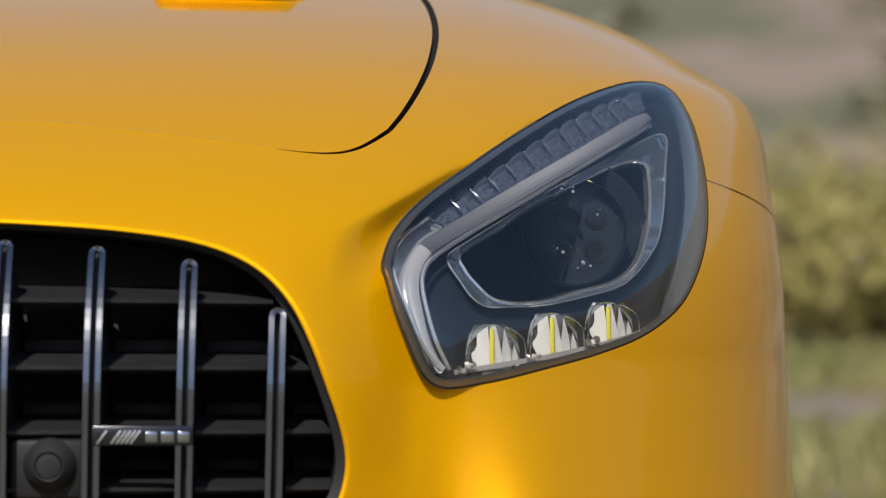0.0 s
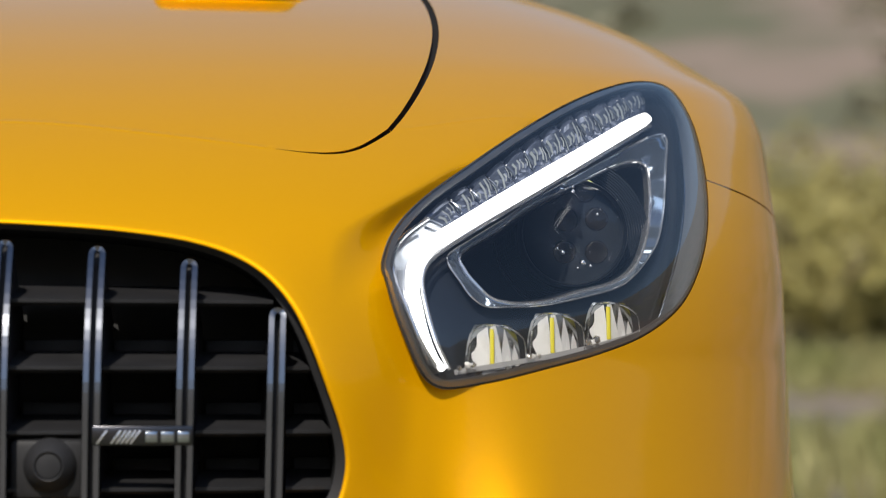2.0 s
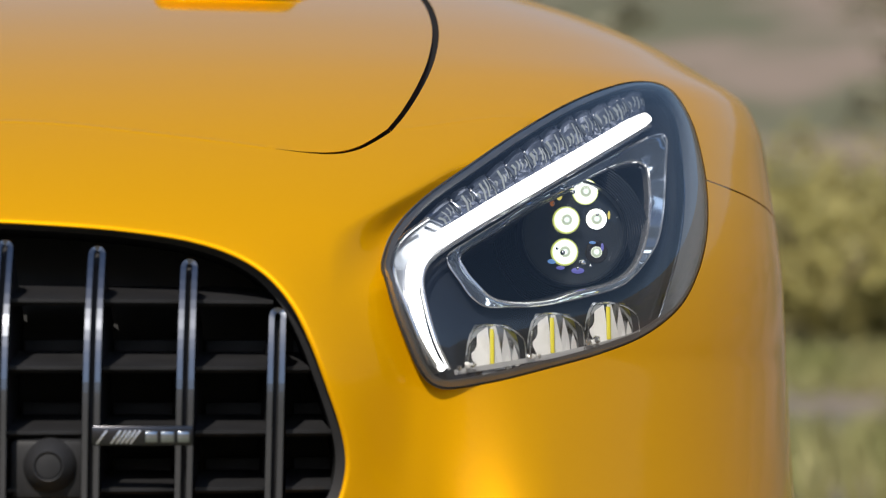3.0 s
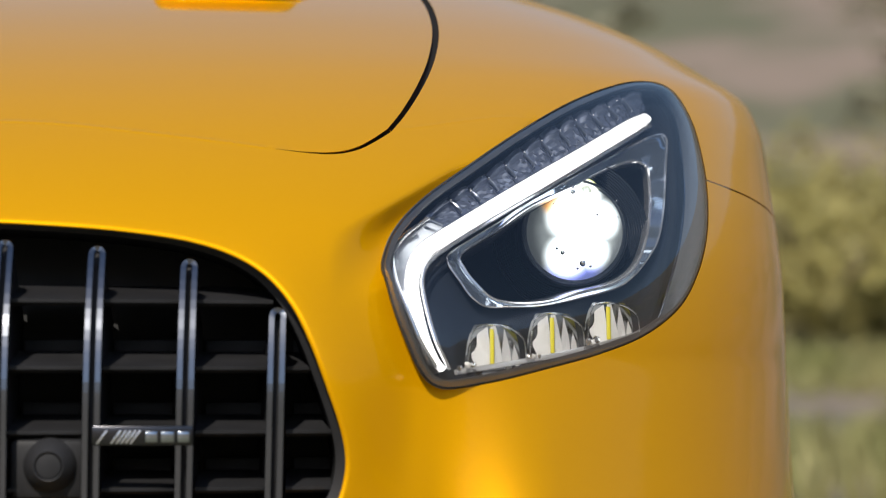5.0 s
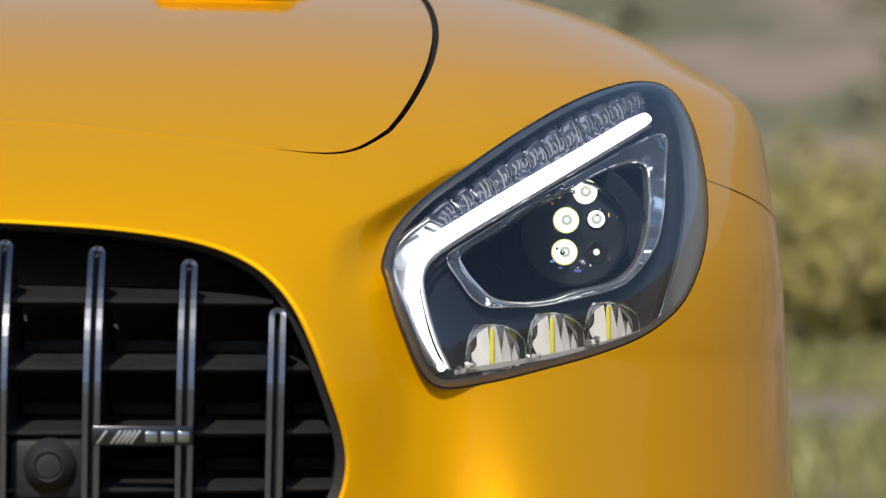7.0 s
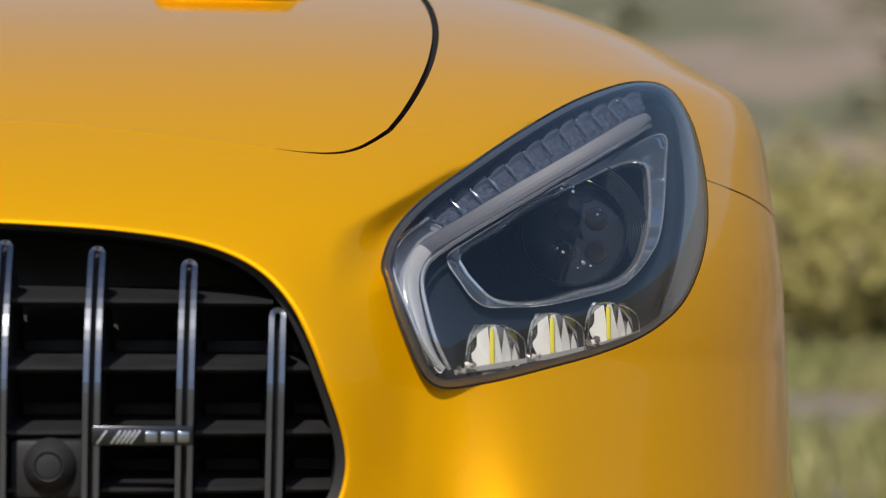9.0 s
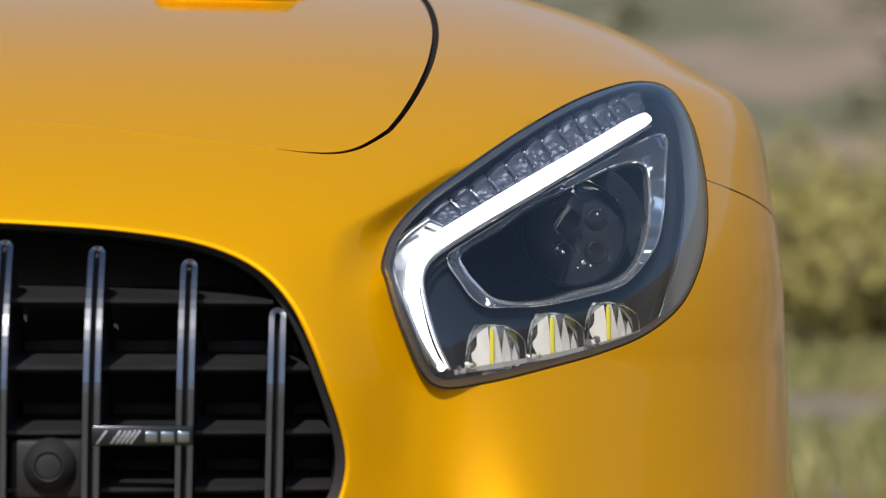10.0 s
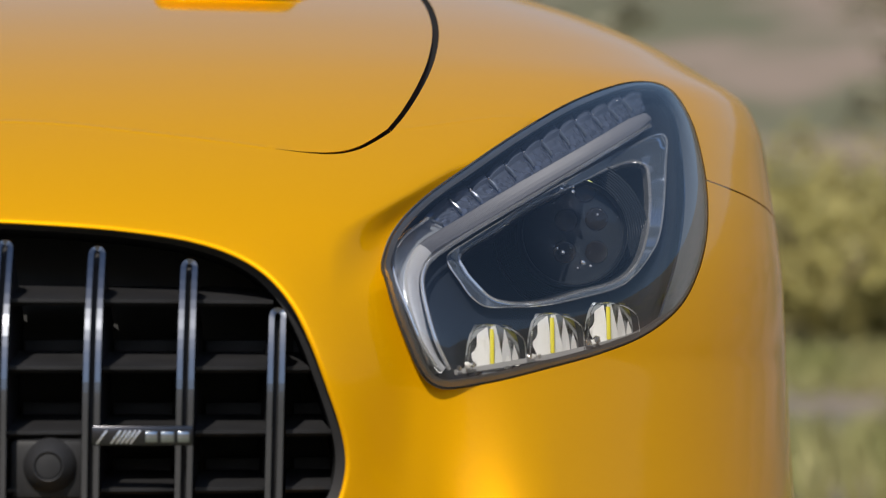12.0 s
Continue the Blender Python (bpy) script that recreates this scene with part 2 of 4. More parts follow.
BROW = spline([(0.555, 0.664), (0.569, 0.671), (0.592, 0.683), (0.610, 0.693), (0.634, 0.708), (0.663, 0.726), (0.687, 0.737), (0.715, 0.757), (0.740, 0.779)])


def dents(x, z):
    """How far the skin is pressed in: rolled edges of the openings and the hollow beside the lamp."""
    shape = x.shape
    p = np.stack([x.ravel(), z.ravel()], 1)
    out = np.zeros(len(p))
    near = (p[:, 0] < 0.62) & (p[:, 1] < 0.72)
    if near.any():
        r = 0.005
        d = distance(GRILLE, p[near]) * np.where(inside(GRILLE, p[near]), -1, 1)
        t = np.clip(1 - d / r, 0, 1.08)
        out[near] += r * (1 - np.sqrt(1 - (0.88 * t) ** 2))
    crease = np.interp(p[:, 0], BROW[:, 0], BROW[:, 1], left=0, right=0)
    below = crease - p[:, 1]
    w = smoothstep((p[:, 0] - 0.560) / 0.06) * smoothstep((0.750 - p[:, 0]) / 0.02)
    fade = smoothstep(1 - (below - 0.012) / 0.055)
    out += np.where(below > -0.012, 0.036 * np.tanh(0.5 * (below + np.sqrt(below ** 2 + 0.0035 ** 2)) / 0.021) * w * fade * smoothstep((below + 0.012) / 0.008), 0)
    # the skin sinks from the grille's edge towards the lamp, and comes back out under it
    edge = 0.574 - 3.0 * (p[:, 1] - 0.49) ** 2
    ramp = smoothstep((p[:, 0] - edge - 0.002) / np.maximum(0.628 - edge, 0.03))
    deep = 0.017 * smoothstep((0.69 - p[:, 1]) / 0.09) * smoothstep((p[:, 1] - 0.41) / 0.13)
    out += np.where(p[:, 0] > edge, deep * ramp * smoothstep(1 - (p[:, 0] - 0.610) / 0.105), 0)
    # the corner swells forward under the lamp
    h = np.maximum(0.575 - p[:, 1], 0)
    out -= 0.45 * h * h / (h + 0.03) * smoothstep((p[:, 0] - 0.64) / 0.10) * smoothstep((p[:, 1] - 0.2) / 0.2)
    # raised bead of the bonnet's front joint and of the joint towards the lamp
    for line, lo, hi, tall in ((BONNET_FRONT, -1.0, 0.56, 0.0008), (JOINT_IN, 0.615, 0.76, 0.0004)):
        close = (p[:, 0] < hi + 0.02) & (p[:, 0] > lo) & (np.abs(p[:, 1] - np.interp(p[:, 0], line[:, 0], line[:, 1])) < 0.012)
        if close.any():
            away = (p[close, 1] - np.interp(p[close, 0], line[:, 0], line[:, 1])) / 0.0013
            out[close] -= tall * np.exp(-away ** 2) * smoothstep((hi - p[close, 0]) / 0.06)
    rise = 0.9076 + 0.0025 * np.abs((p[:, 0] - 0.465) / 0.06) ** 4
    out -= 0.045 * smoothstep((p[:, 1] - rise) / 0.012) * smoothstep((0.075 - np.abs(p[:, 0] - 0.465)) / 0.015)
    return out.reshape(shape)


def skin(s, z, off=0.0, pressed=True):
    a = s * np.pi / 2
    x = half_width(z) * np.sin(a) ** (2 / POWER)
    y = LENGTH - (LENGTH - nose(z)) * np.maximum(np.cos(a), 0) ** (2 / POWER) + off
    if pressed:
        y = y + dents(x, z)
    return np.stack([x, y, z + 0 * s], -1)


def skin_normals(s, z, off=0.0, pressed=True):
    e = 4e-4
    ds = skin(np.minimum(s + e, 1), z, off, pressed) - skin(np.maximum(s - e, 1e-4), z, off, pressed)
    dz = skin(s, z + e, off, pressed) - skin(s, z - e, off, pressed)
    n = np.cross(ds, dz)
    return n / np.maximum(np.linalg.norm(n, axis=1), 1e-12)[:, None]


def strip(curve, half):
    t = np.gradient(curve, axis=0)
    t /= np.linalg.norm(t, axis=1)[:, None]
    n = np.stack([-t[:, 1], t[:, 0]], 1) * (half[:, None] if np.ndim(half) else half)
    return np.vstack([curve + n, (curve - n)[::-1]])


def triangulate(points, loops):
    from mathutils.geometry import delaunay_2d_cdt
    verts, edges = [Vector(p) for p in points], []
    for loop, closed in loops:
        k = len(verts)
        verts += [Vector(p) for p in loop]
        edges += [(k + i, k + i + 1) for i in range(len(loop) - 1)]
        if closed:
            edges.append((k + len(loop) - 1, k))
    v, _, f, *_ = delaunay_2d_cdt(verts, edges, [], 0, 1e-7)
    return np.array([tuple(q) for q in v]), np.array([tuple(q) for q in f])


def sheet_mesh(name, s, z, faces, off, mat, parent, label="", pressed=True, flange=0.0, both=False):
    """A sheet of the car's form out of plan triangles, with the form's own normals and a folded edge."""
    used, back = np.unique(faces.ravel(), return_inverse=True)
    faces = back.reshape(faces.shape)
    s, z = s[used], z[used]
    domed = np.ndim(off) > 0
    off = off[used] if domed else off
    v = skin(s, z, off, pressed)
    n = skin_normals(s, z, 0.0 if domed else off, pressed)
    n[n[:, 1] > 0.9] *= -1
    fl = faces.tolist()
    if flange:
        count = {}
        for a, b, c in fl:
            for e in ((a, b), (b, c), (c, a)):
                count[e] = 1
        rim = [e for e in count if (e[1], e[0]) not in count]
        ids = sorted({i for e in rim for i in e})
        deep = {i: len(v) + k for k, i in enumerate(ids)}
        edge = {i: len(v) + len(ids) + k for k, i in enumerate(ids)}
        v = np.vstack([v, v[ids] + np.array([0, flange, 0]), v[ids]])
        fl += [(edge[b], edge[a], deep[a], deep[b]) for a, b in rim]
    if both:
        k = len(v)
        v = np.vstack([v, v * np.array([-1, 1, 1])])
        fl += [tuple(i + k for i in q)[::-1] for q in fl]
    me = bpy.data.meshes.new(name)
    me.from_pydata(v.tolist(), [], fl)
    me.materials.append(mat)
    me.polygons.foreach_set("use_smooth", [True] * len(fl))
    me.update()
    if domed:
        pass
    elif len(v) > len(n):
        own = np.zeros((len(v), 3))
        own[:len(n)] = n
        if both:
            own[k:k + len(n)] = n * np.array([-1, 1, 1])
        me.normals_split_custom_set_from_vertices(own.tolist())
    else:
        me.normals_split_custom_set_from_vertices(n.tolist())
    ob = new(name, me)
    ob.parent = parent
    return tagged(ob, label)


def at(x, z, off=0.0):
    """A point behind the car's form, by its place in front elevation."""
    return np.stack([np.asarray(x, float), skin_y(x, z) + off, np.asarray(z, float)], -1)


def facing(x, z):
    e = 1e-3
    dx = (skin_y(x + e, z) - skin_y(x - e, z)) / (2 * e)
    dz = (skin_y(x, z + e) - skin_y(x, z - e)) / (2 * e)
    n = np.stack([dx, -np.ones_like(dx), dz], -1)
    return n / np.linalg.norm(n, axis=-1, keepdims=True)


def sweep(bm, path, normals, profile, caps=True, scale=None):
    """Carry a closed profile (across, up) along a path."""
    path, normals = np.asarray(path), np.asarray(normals)
    t = np.gradient(path, axis=0)
    t /= np.linalg.norm(t, axis=1)[:, None]
    rings = []
    for i in range(len(path)):
        n = normals[i] - t[i] * (normals[i] @ t[i])
        n /= np.linalg.norm(n)
        c = np.cross(t[i], n)
        k = 1 if scale is None else scale[i]
        rings.append([bm.verts.new(path[i] + (c * a * k + n * b)) for a, b in profile])
    m = len(profile)
    for r0, r1 in zip(rings, rings[1:]):
        for j in range(m):
            bm.faces.new((r0[j], r0[(j + 1) % m], r1[(j + 1) % m], r1[j]))
    if caps:
        bm.faces.new(rings[0][::-1])
        bm.faces.new(rings[-1])
    bmesh.ops.recalc_face_normals(bm, faces=bm.faces[:])
    return bm


def round_profile(w, h, n=10):
    return [(w * math.cos(a), h * math.sin(a)) for a in (2 * math.pi * k / n for k in range(n))]


def box(bm, size, m, bevel=0.0):
    r = bmesh.ops.create_cube(bm, size=1.0, matrix=m @ Matrix.Diagonal((*size, 1)))
    if bevel:
        edges = list({e for v in r["verts"] for e in v.link_edges})
        bmesh.ops.bevel(bm, geom=edges, offset=bevel, segments=2, affect="EDGES", profile=0.5)
    return bm


def lathe(bm, profile, m, n=48):
    """Turn a profile (radius, along) round the local z axis."""
    rings = []
    for r, h in profile:
        if r < 1e-6:
            rings.append([bm.verts.new(m @ Vector((0, 0, h)))])
        else:
            rings.append([bm.verts.new(m @ Vector((r * math.cos(2 * math.pi * k / n), r * math.sin(2 * math.pi * k / n), h))) for k in range(n)])
    for a, b in zip(rings, rings[1:]):
        for k in range(n):
            q = [a[k % len(a)], a[(k + 1) % len(a)], b[(k + 1) % len(b)], b[k % len(b)]]
            q = list(dict.fromkeys(q))
            if len(q) > 2:
                bm.faces.new(q)
    bmesh.ops.recalc_face_normals(bm, faces=bm.faces[:])
    return bm


# local z towards the car's front
FORWARD = Matrix(((1, 0, 0), (0, 0, -1), (0, 1, 0))).to_4x4()

# ---- car ----
car = tagged(new("car"), "yellow metallic sports car with chrome-barred grille and swept headlight", "car")


def body_panels():
    front = BONNET_FRONT[BONNET_FRONT[:, 0] > 0.515]
    gap = [strip(front, np.interp(front[:, 0], [0.515, 0.54, 0.57, 0.612], [0.00005, 0.0004, 0.0010, 0.0020])), strip(BONNET_SIDE, np.interp(BONNET_SIDE[:, 1], [0.76, 0.84, 0.95], [0.0020, 0.0030, 0.0036])), strip(JOINT_OUT, 0.0008)]
    grille = np.vstack([GRILLE])
    head = inset(HEAD, -0.0015)
    zz = np.concatenate([np.arange(0.16, 0.42, 0.02), np.arange(0.42, 0.955, 0.004)])
    gs, gz = np.meshgrid(np.linspace(1e-5, 1.0, 260), zz)
    grid = np.stack([gs.ravel(), gz.ravel()], 1)
    gx = half_width(grid[:, 1]) * np.sin(grid[:, 0] * np.pi / 2) ** (2 / POWER)
    gp = np.stack([gx, grid[:, 1]], 1)
    grid = grid[(distance(GRILLE, gp) > 0.015) | inside(grille, gp)]
    fx, fz = np.meshgrid(np.arange(0.29, 0.76, 0.0024), np.arange(0.43, 0.79, 0.0024))
    fine = np.stack([fx.ravel(), fz.ravel()], 1)
    low = np.interp(fine[:, 0], BROW[:, 0], BROW[:, 1])
    d = distance(GRILLE, fine)
    keep = (d > 0.016) & ((fine[:, 0] > 0.555) & (fine[:, 0] < 0.75) & (fine[:, 1] < low + 0.006) & (fine[:, 1] > low - 0.07))
    fine = fine[keep & ~inside(head, fine)]
    bx, bz = np.meshgrid(np.arange(0.56, 0.75, 0.0013), np.arange(-0.010, 0.012, 0.0013))
    ridge = np.stack([bx.ravel(), np.interp(bx.ravel(), BROW[:, 0], BROW[:, 1]) + bz.ravel()], 1)
    fine = fine[np.abs(fine[:, 1] - np.interp(fine[:, 0], BROW[:, 0], BROW[:, 1])) > 0.0115 * (fine[:, 0] > 0.555)]
    ridge = ridge[~inside(inset(head, -0.0008), ridge)]
    run = even(GRILLE, 0.003)
    t = np.gradient(run, axis=0)
    t /= np.linalg.norm(t, axis=1)[:, None]
    out_way = np.stack([-t[:, 1], t[:, 0]], 1)
    if inside(grille, run[[60]] + out_way[[60]] * 0.004)[0]:
        out_way = -out_way
    rows = [run + out_way * o for o in (0.0008, 0.0016, 0.0025, 0.0035, 0.0046, 0.0058, 0.0072, 0.0088, 0.011, 0.014)]
    mouth = np.vstack(rows)
    seams = [line[(line[:, 0] > 0.004) & (line[:, 0] < hi)] + np.array([0, o]) for line, hi in ((BONNET_FRONT, 0.51), (JOINT_IN[4:], 0.74)) for o in (-0.0036, -0.0024, -0.0014, -0.0007, 0.0, 0.0007, 0.0014, 0.0024, 0.0036)]
    seams = np.vstack(seams)
    seams = seams[~inside(inset(head, -0.001), seams)]
    fine = np.vstack([fine, ridge, seams, mouth[mouth[:, 0] > 0.001]])
    scale = lambda p: np.stack([to_s(p[:, 0], p[:, 1]), p[:, 1]], 1)
    pts = np.vstack([grid, scale(fine)])
    loops = [(scale(grille), False), (scale(head), True)] + [(scale(g), True) for g in gap]
    v, f = triangulate(pts, loops)
    s, z = np.clip(v[:, 0], 1e-5, 1), v[:, 1]
    x = half_width(z) * np.sin(s * np.pi / 2) ** (2 / POWER)
    c = np.stack([x[f].mean(1), z[f].mean(1)], 1)
    hole = inside(grille, c) | inside(head, c)
    for g in gap:
        hole |= inside(g, c)
    tri = v[f]
    area = np.abs(np.cross(tri[:, 1] - tri[:, 0], tri[:, 2] - tri[:, 0]))
    hole |= area < 1e-10
    lid = np.vstack([BONNET_FRONT, BONNET_SIDE, [(-0.02, 0.96)]])
    bonnet = inside(lid, c)
    edge = np.interp(c[:, 0], np.concatenate([JOINT_IN[:, 0], JOINT_OUT[:, 0]]), np.concatenate([JOINT_IN[:, 1], JOINT_OUT[:, 1]]))
    fender = ~bonnet & (c[:, 1] > edge) & (c[:, 0] > 0.6)
    sheet_mesh("bonnet", s, z, f[bonnet & ~hole], 0, PAINT, car, "yellow bonnet lid", flange=0.012, both=True)
    sheet_mesh("fender", s, z, f[fender & ~hole], 0, PAINT, car, "yellow front wing over the headlight", flange=0.012)
    sheet_mesh("bumper", s, z, f[~bonnet & ~fender & ~hole], 0, PAINT, car, "yellow bumper round the grille", flange=0.014, both=True)
    # dark liner under the seams
    ls, lz = np.meshgrid(np.linspace(1e-5, 1.0, 120), np.arange(0.68, 0.955, 0.006))
    q = np.stack([ls.ravel(), lz.ravel()], 1)
    v, f = triangulate(q, [(scale(head), True)])
    s, z = np.clip(v[:, 0], 1e-5, 1), v[:, 1]
    x = half_width(z) * np.sin(s * np.pi / 2) ** (2 / POWER)
    c = np.stack([x[f].mean(1), z[f].mean(1)], 1)
    sheet_mesh("inner_liner", s, z, f[~inside(inset(HEAD, -0.03), c) & (c[:, 1] > 0.7)], 0.02, DARK, car, "black inner liner", both=True)


def grille():
    """The barred grille in the bumper's mouth."""
    lip = GRILLE[GRILLE[:, 0] > 0.0]
    bm = bmesh.new()
    p = at(lip[:, 0], lip[:, 1], 0.014)
    ring0 = [bm.verts.new(q) for q in p]
    mid = np.array([0.33, 0.545])
    inner = lip + (mid - lip) * 0.030
    p1 = at(inner[:, 0], inner[:, 1], 0.020)
    ring1 = [bm.verts.new(q) for q in p1]
    inner = lip + (mid - lip) * 0.050
    p2 = at(inner[:, 0], inner[:, 1], 0.12)
    ring2 = [bm.verts.new(q) for q in p2]
    for a, b in ((ring0, ring1), (ring1, ring2)):
        for i in range(len(a) - 1):
            bm.faces.new((a[i], a[i + 1], b[i + 1], b[i]))
    twin = bmesh.ops.duplicate(bm, geom=bm.verts[:] + bm.edges[:] + bm.faces[:])["geom"]
    bmesh.ops.scale(bm, vec=(-1, 1, 1), verts=[q for q in twin if isinstance(q, bmesh.types.BMVert)])
    bmesh.ops.recalc_face_normals(bm, faces=bm.faces[:])
    frame_ob = part("grille", bm, PLASTIC, car, "black plastic grille surround")
    # back plate
    bm = bmesh.new()
    xs = np.linspace(-0.60, 0.60, 27)
    zs = np.linspace(0.40, 0.70, 8)
    rows = [[bm.verts.new(at(abs(x), z, 0.12) * np.array([np.sign(x) or 1, 1, 1])) for x in xs] for z in zs]
    for r0, r1 in zip(rows, rows[1:]):
        for i in range(len(xs) - 1):
            bm.faces.new((r0[i], r0[i + 1], r1[i + 1], r1[i]))
    part("radiator_screen", bm, SCREEN, frame_ob, "dark radiator screen")

    def top_of(x):
        sel = GRILLE[(GRILLE[:, 1] > 0.50)]
        order = np.argsort(sel[:, 0])
        return float(np.interp(x, sel[order, 0], sel[order, 1]))

    def edge_at(z):
        sel = GRILLE[(GRILLE[:, 0] > 0.45)]
        k = np.abs(sel[:, 1] - z)
        return float(sel[k < 0.006, 0].max()) if (k < 0.006).any() else 0.56
    # slats, cell by cell
    centres = [0.029, 0.100, 0.171, 0.242, 0.3135, 0.3835, 0.454, 0.523]
    for level, z in enumerate((0.613, 0.5615, 0.5125, 0.469, 0.43)):
        ends = centres + [edge_at(z) + 0.004]
        for x0, x1 in zip(ends, ends[1:]):
            if z > top_of((x0 + x1) / 2) - 0.02:
                continue
            bm = bmesh.new()
            xs = np.linspace(x0 + 0.005, x1 - 0.005, 6)
            prof = [(0.028, -0.001), (0.028, 0.0015), (0.095, 0.0135), (0.095, 0.010), (0.034, -0.0035)]
            rows = [[bm.verts.new(at(x, z, 0) + np.array([0, o, h])) for o, h in prof] for x in xs]
            for r0, r1 in zip(rows, rows[1:]):
                for j in range(len(prof)):
                    bm.faces.new((r0[j], r0[(j + 1) % 5], r1[(j + 1) % 5], r1[j]))
            bm.faces.new(rows[0][::-1])
            bm.faces.new(rows[-1])
            bmesh.ops.recalc_face_normals(bm, faces=bm.faces[:])
            part("slat", bm, PLASTIC, frame_ob)
            # air guide behind each cell
            if level in (1, 2, 3):
                bm = bmesh.new()
                box(bm, (x1 - x0 - 0.02, 0.006, 0.020), Matrix.Translation(at((x0 + x1) / 2, z + 0.013, 0.10)), 0.002)
                part("air_guide", bm, PLASTIC, frame_ob)
    # vertical bars: a black spine and a chrome loop in front
    for k, x in enumerate(centres):
        top = top_of(x) - 0.0165
        zs = np.linspace(0.425, top, 30)
        lean = 0.0010 * (zs - 0.66) / 0.19 * max(k - 3, 0)
        xs = x + lean
        path = at(xs, zs, 0.012)
        nrm = np.tile([0.0, -1.0, 0.05], (len(zs), 1))
        bm = bmesh.new()
        sweep(bm, path + np.array([0, 0.026, -0.016]), nrm, [(-0.0150, -0.062), (0.0085, -0.062), (0.0062, -0.02), (0.0048, 0.022), (-0.0048, 0.022), (-0.0085, -0.02)])
        bar = part("grille_bar", bm, PLASTIC, frame_ob, "black spine of a vertical grille bar")
        # chrome loop, up one side, round the top, down the other
        w = 0.0044
        a = np.linspace(0, math.pi, 9)
        loop = np.vstack([np.stack([xs[:-1] - w, zs[:-1]], 1), np.stack([xs[-1] - w * np.cos(a), zs[-1] - w + w * np.sin(a) * 1.2], 1), np.stack([xs[:-1] + w, zs[:-1]], 1)[::-1]])
        lp = at(loop[:, 0], loop[:, 1], 0.0)
        lp[:, 1] = np.interp(loop[:, 1], zs, path[:, 1]) - 0.004
        bm = bmesh.new()
        sweep(bm, lp, np.tile([0.0, -1.0, 0.05], (len(lp), 1)), [(-0.0026, -0.003), (0.0026, -0.003), (0.0026, 0.0022), (0.0021, 0.0032), (-0.0021, 0.0032), (-0.0026, 0.0022)])
        part("chrome_strip", bm, CHROME, bar, "chrome face strip", smooth=False)
    # badge across two bars: plain shapes on a dark plate
    y = skin_y(0.42, 0.51) + 0.001
    bm = bmesh.new()
    box(bm, (0.0765, 0.006, 0.0150), pose(0.4205, y, 0.5105, 0, 0, 5), 0.0014)
    badge = part("badge", bm, BADGEPLATE, frame_ob, "dark chrome badge with slanted bars")
    for i in range(6):
        bm = bmesh.new()
        x = (0.3905, 0.4010, 0.4050, 0.4085, 0.4120, 0.4155)[i]
        m = pose(x, y - 0.0042 + (x - 0.4205) * math.tan(radians(5)), 0.5095, 0, 38, 5)
        box(bm, (0.0016, 0.003, 0.0125), m, 0.0005)
        part("slanted_bar", bm, BRIGHT, badge)
    for x, w in ((0.4275, 0.0095), (0.4395, 0.0105), (0.4515, 0.0095)):
        bm = bmesh.new()
        box(bm, (w, 0.003, 0.0085), pose(x, y - 0.0042 + (x - 0.4205) * math.tan(radians(5)), 0.5095, 0, 0, 5), 0.0012)
        part("badge_block", bm, SMOKED, badge)
    # sensor behind the grille
    c = at(0.350, 0.4875, 0.020)
    bm = bmesh.new()
    box(bm, (0.060, 0.02, 0.046), Matrix.Translation((0.349, c[1] + 0.016, 0.485)) @ pose(0, 0, 0, 0, 0, 4), 0.006)
    sensor = part("sensor_housing", bm, PLASTIC, frame_ob, "black plastic sensor housing")
    m = Matrix.Translation(c) @ FORWARD
    bm = bmesh.new()
    lathe(bm, [(0.0215, -0.010), (0.0185, -0.001), (0.0150, 0.0035), (0.0124, 0.0068), (0.0112, 0.0078), (0.0104, 0.0074), (0.0100, 0.0055)], m)
    part("sensor_ring", bm, PLASTIC, sensor, "round sensor collar")
    bm = bmesh.new()
    lathe(bm, [(0.0, 0.0064), (0.0085, 0.0063), (0.0094, 0.0060), (0.0097, 0.003)], m)
    part("sensor_cap", bm, PLASTIC, sensor, "round sensor face")


def ribbon_region(name, loop, off, mat, parent, label="", holes=(), step=0.004, flange=0.0, dome=0.0):
    """A piece of the car's form inside an outline, set back by off."""
    lo, hi = loop.min(0), loop.max(0)
    gx, gz = np.meshgrid(np.arange(lo[0], hi[0], step), np.arange(lo[1], hi[1], step))
    g = np.stack([gx.ravel(), gz.ravel()], 1)
    g = g[inside(loop, g) & (distance(loop, g, True) > step * 0.4)]
    for h in holes:
        g = g[~inside(h, g)]
    v, f = triangulate(g, [(loop, True)] + [(h, True) for h in holes])
    c = v[f].mean(1)
    ok = inside(loop, c)
    for h in holes:
        ok &= ~inside(h, c)
    s = to_s(v[:, 0], v[:, 1])
    if dome:
        t = np.clip(1 - distance(loop, v, True) / 0.044, 0, 1)
        off = off - dome * np.sqrt(1 - (0.985 * t) ** 2)
    return sheet_mesh(name, s, v[:, 1], f[ok], off, mat, parent, label, False, flange)


def wall(name, loop, off0, off1, mat, parent, label="", shrink=0.0):
    bm = bmesh.new()
    other = inset(loop, shrink)
    a = [bm.verts.new(q) for q in at(loop[:, 0], loop[:, 1], off0)]
    b = [bm.verts.new(q) for q in at(other[:, 0], other[:, 1], off1)]
    for i in range(len(a)):
        j = (i + 1) % len(a)
        bm.faces.new((a[i], a[j], b[j], b[i]))
    return part(name, bm, mat, parent, label)


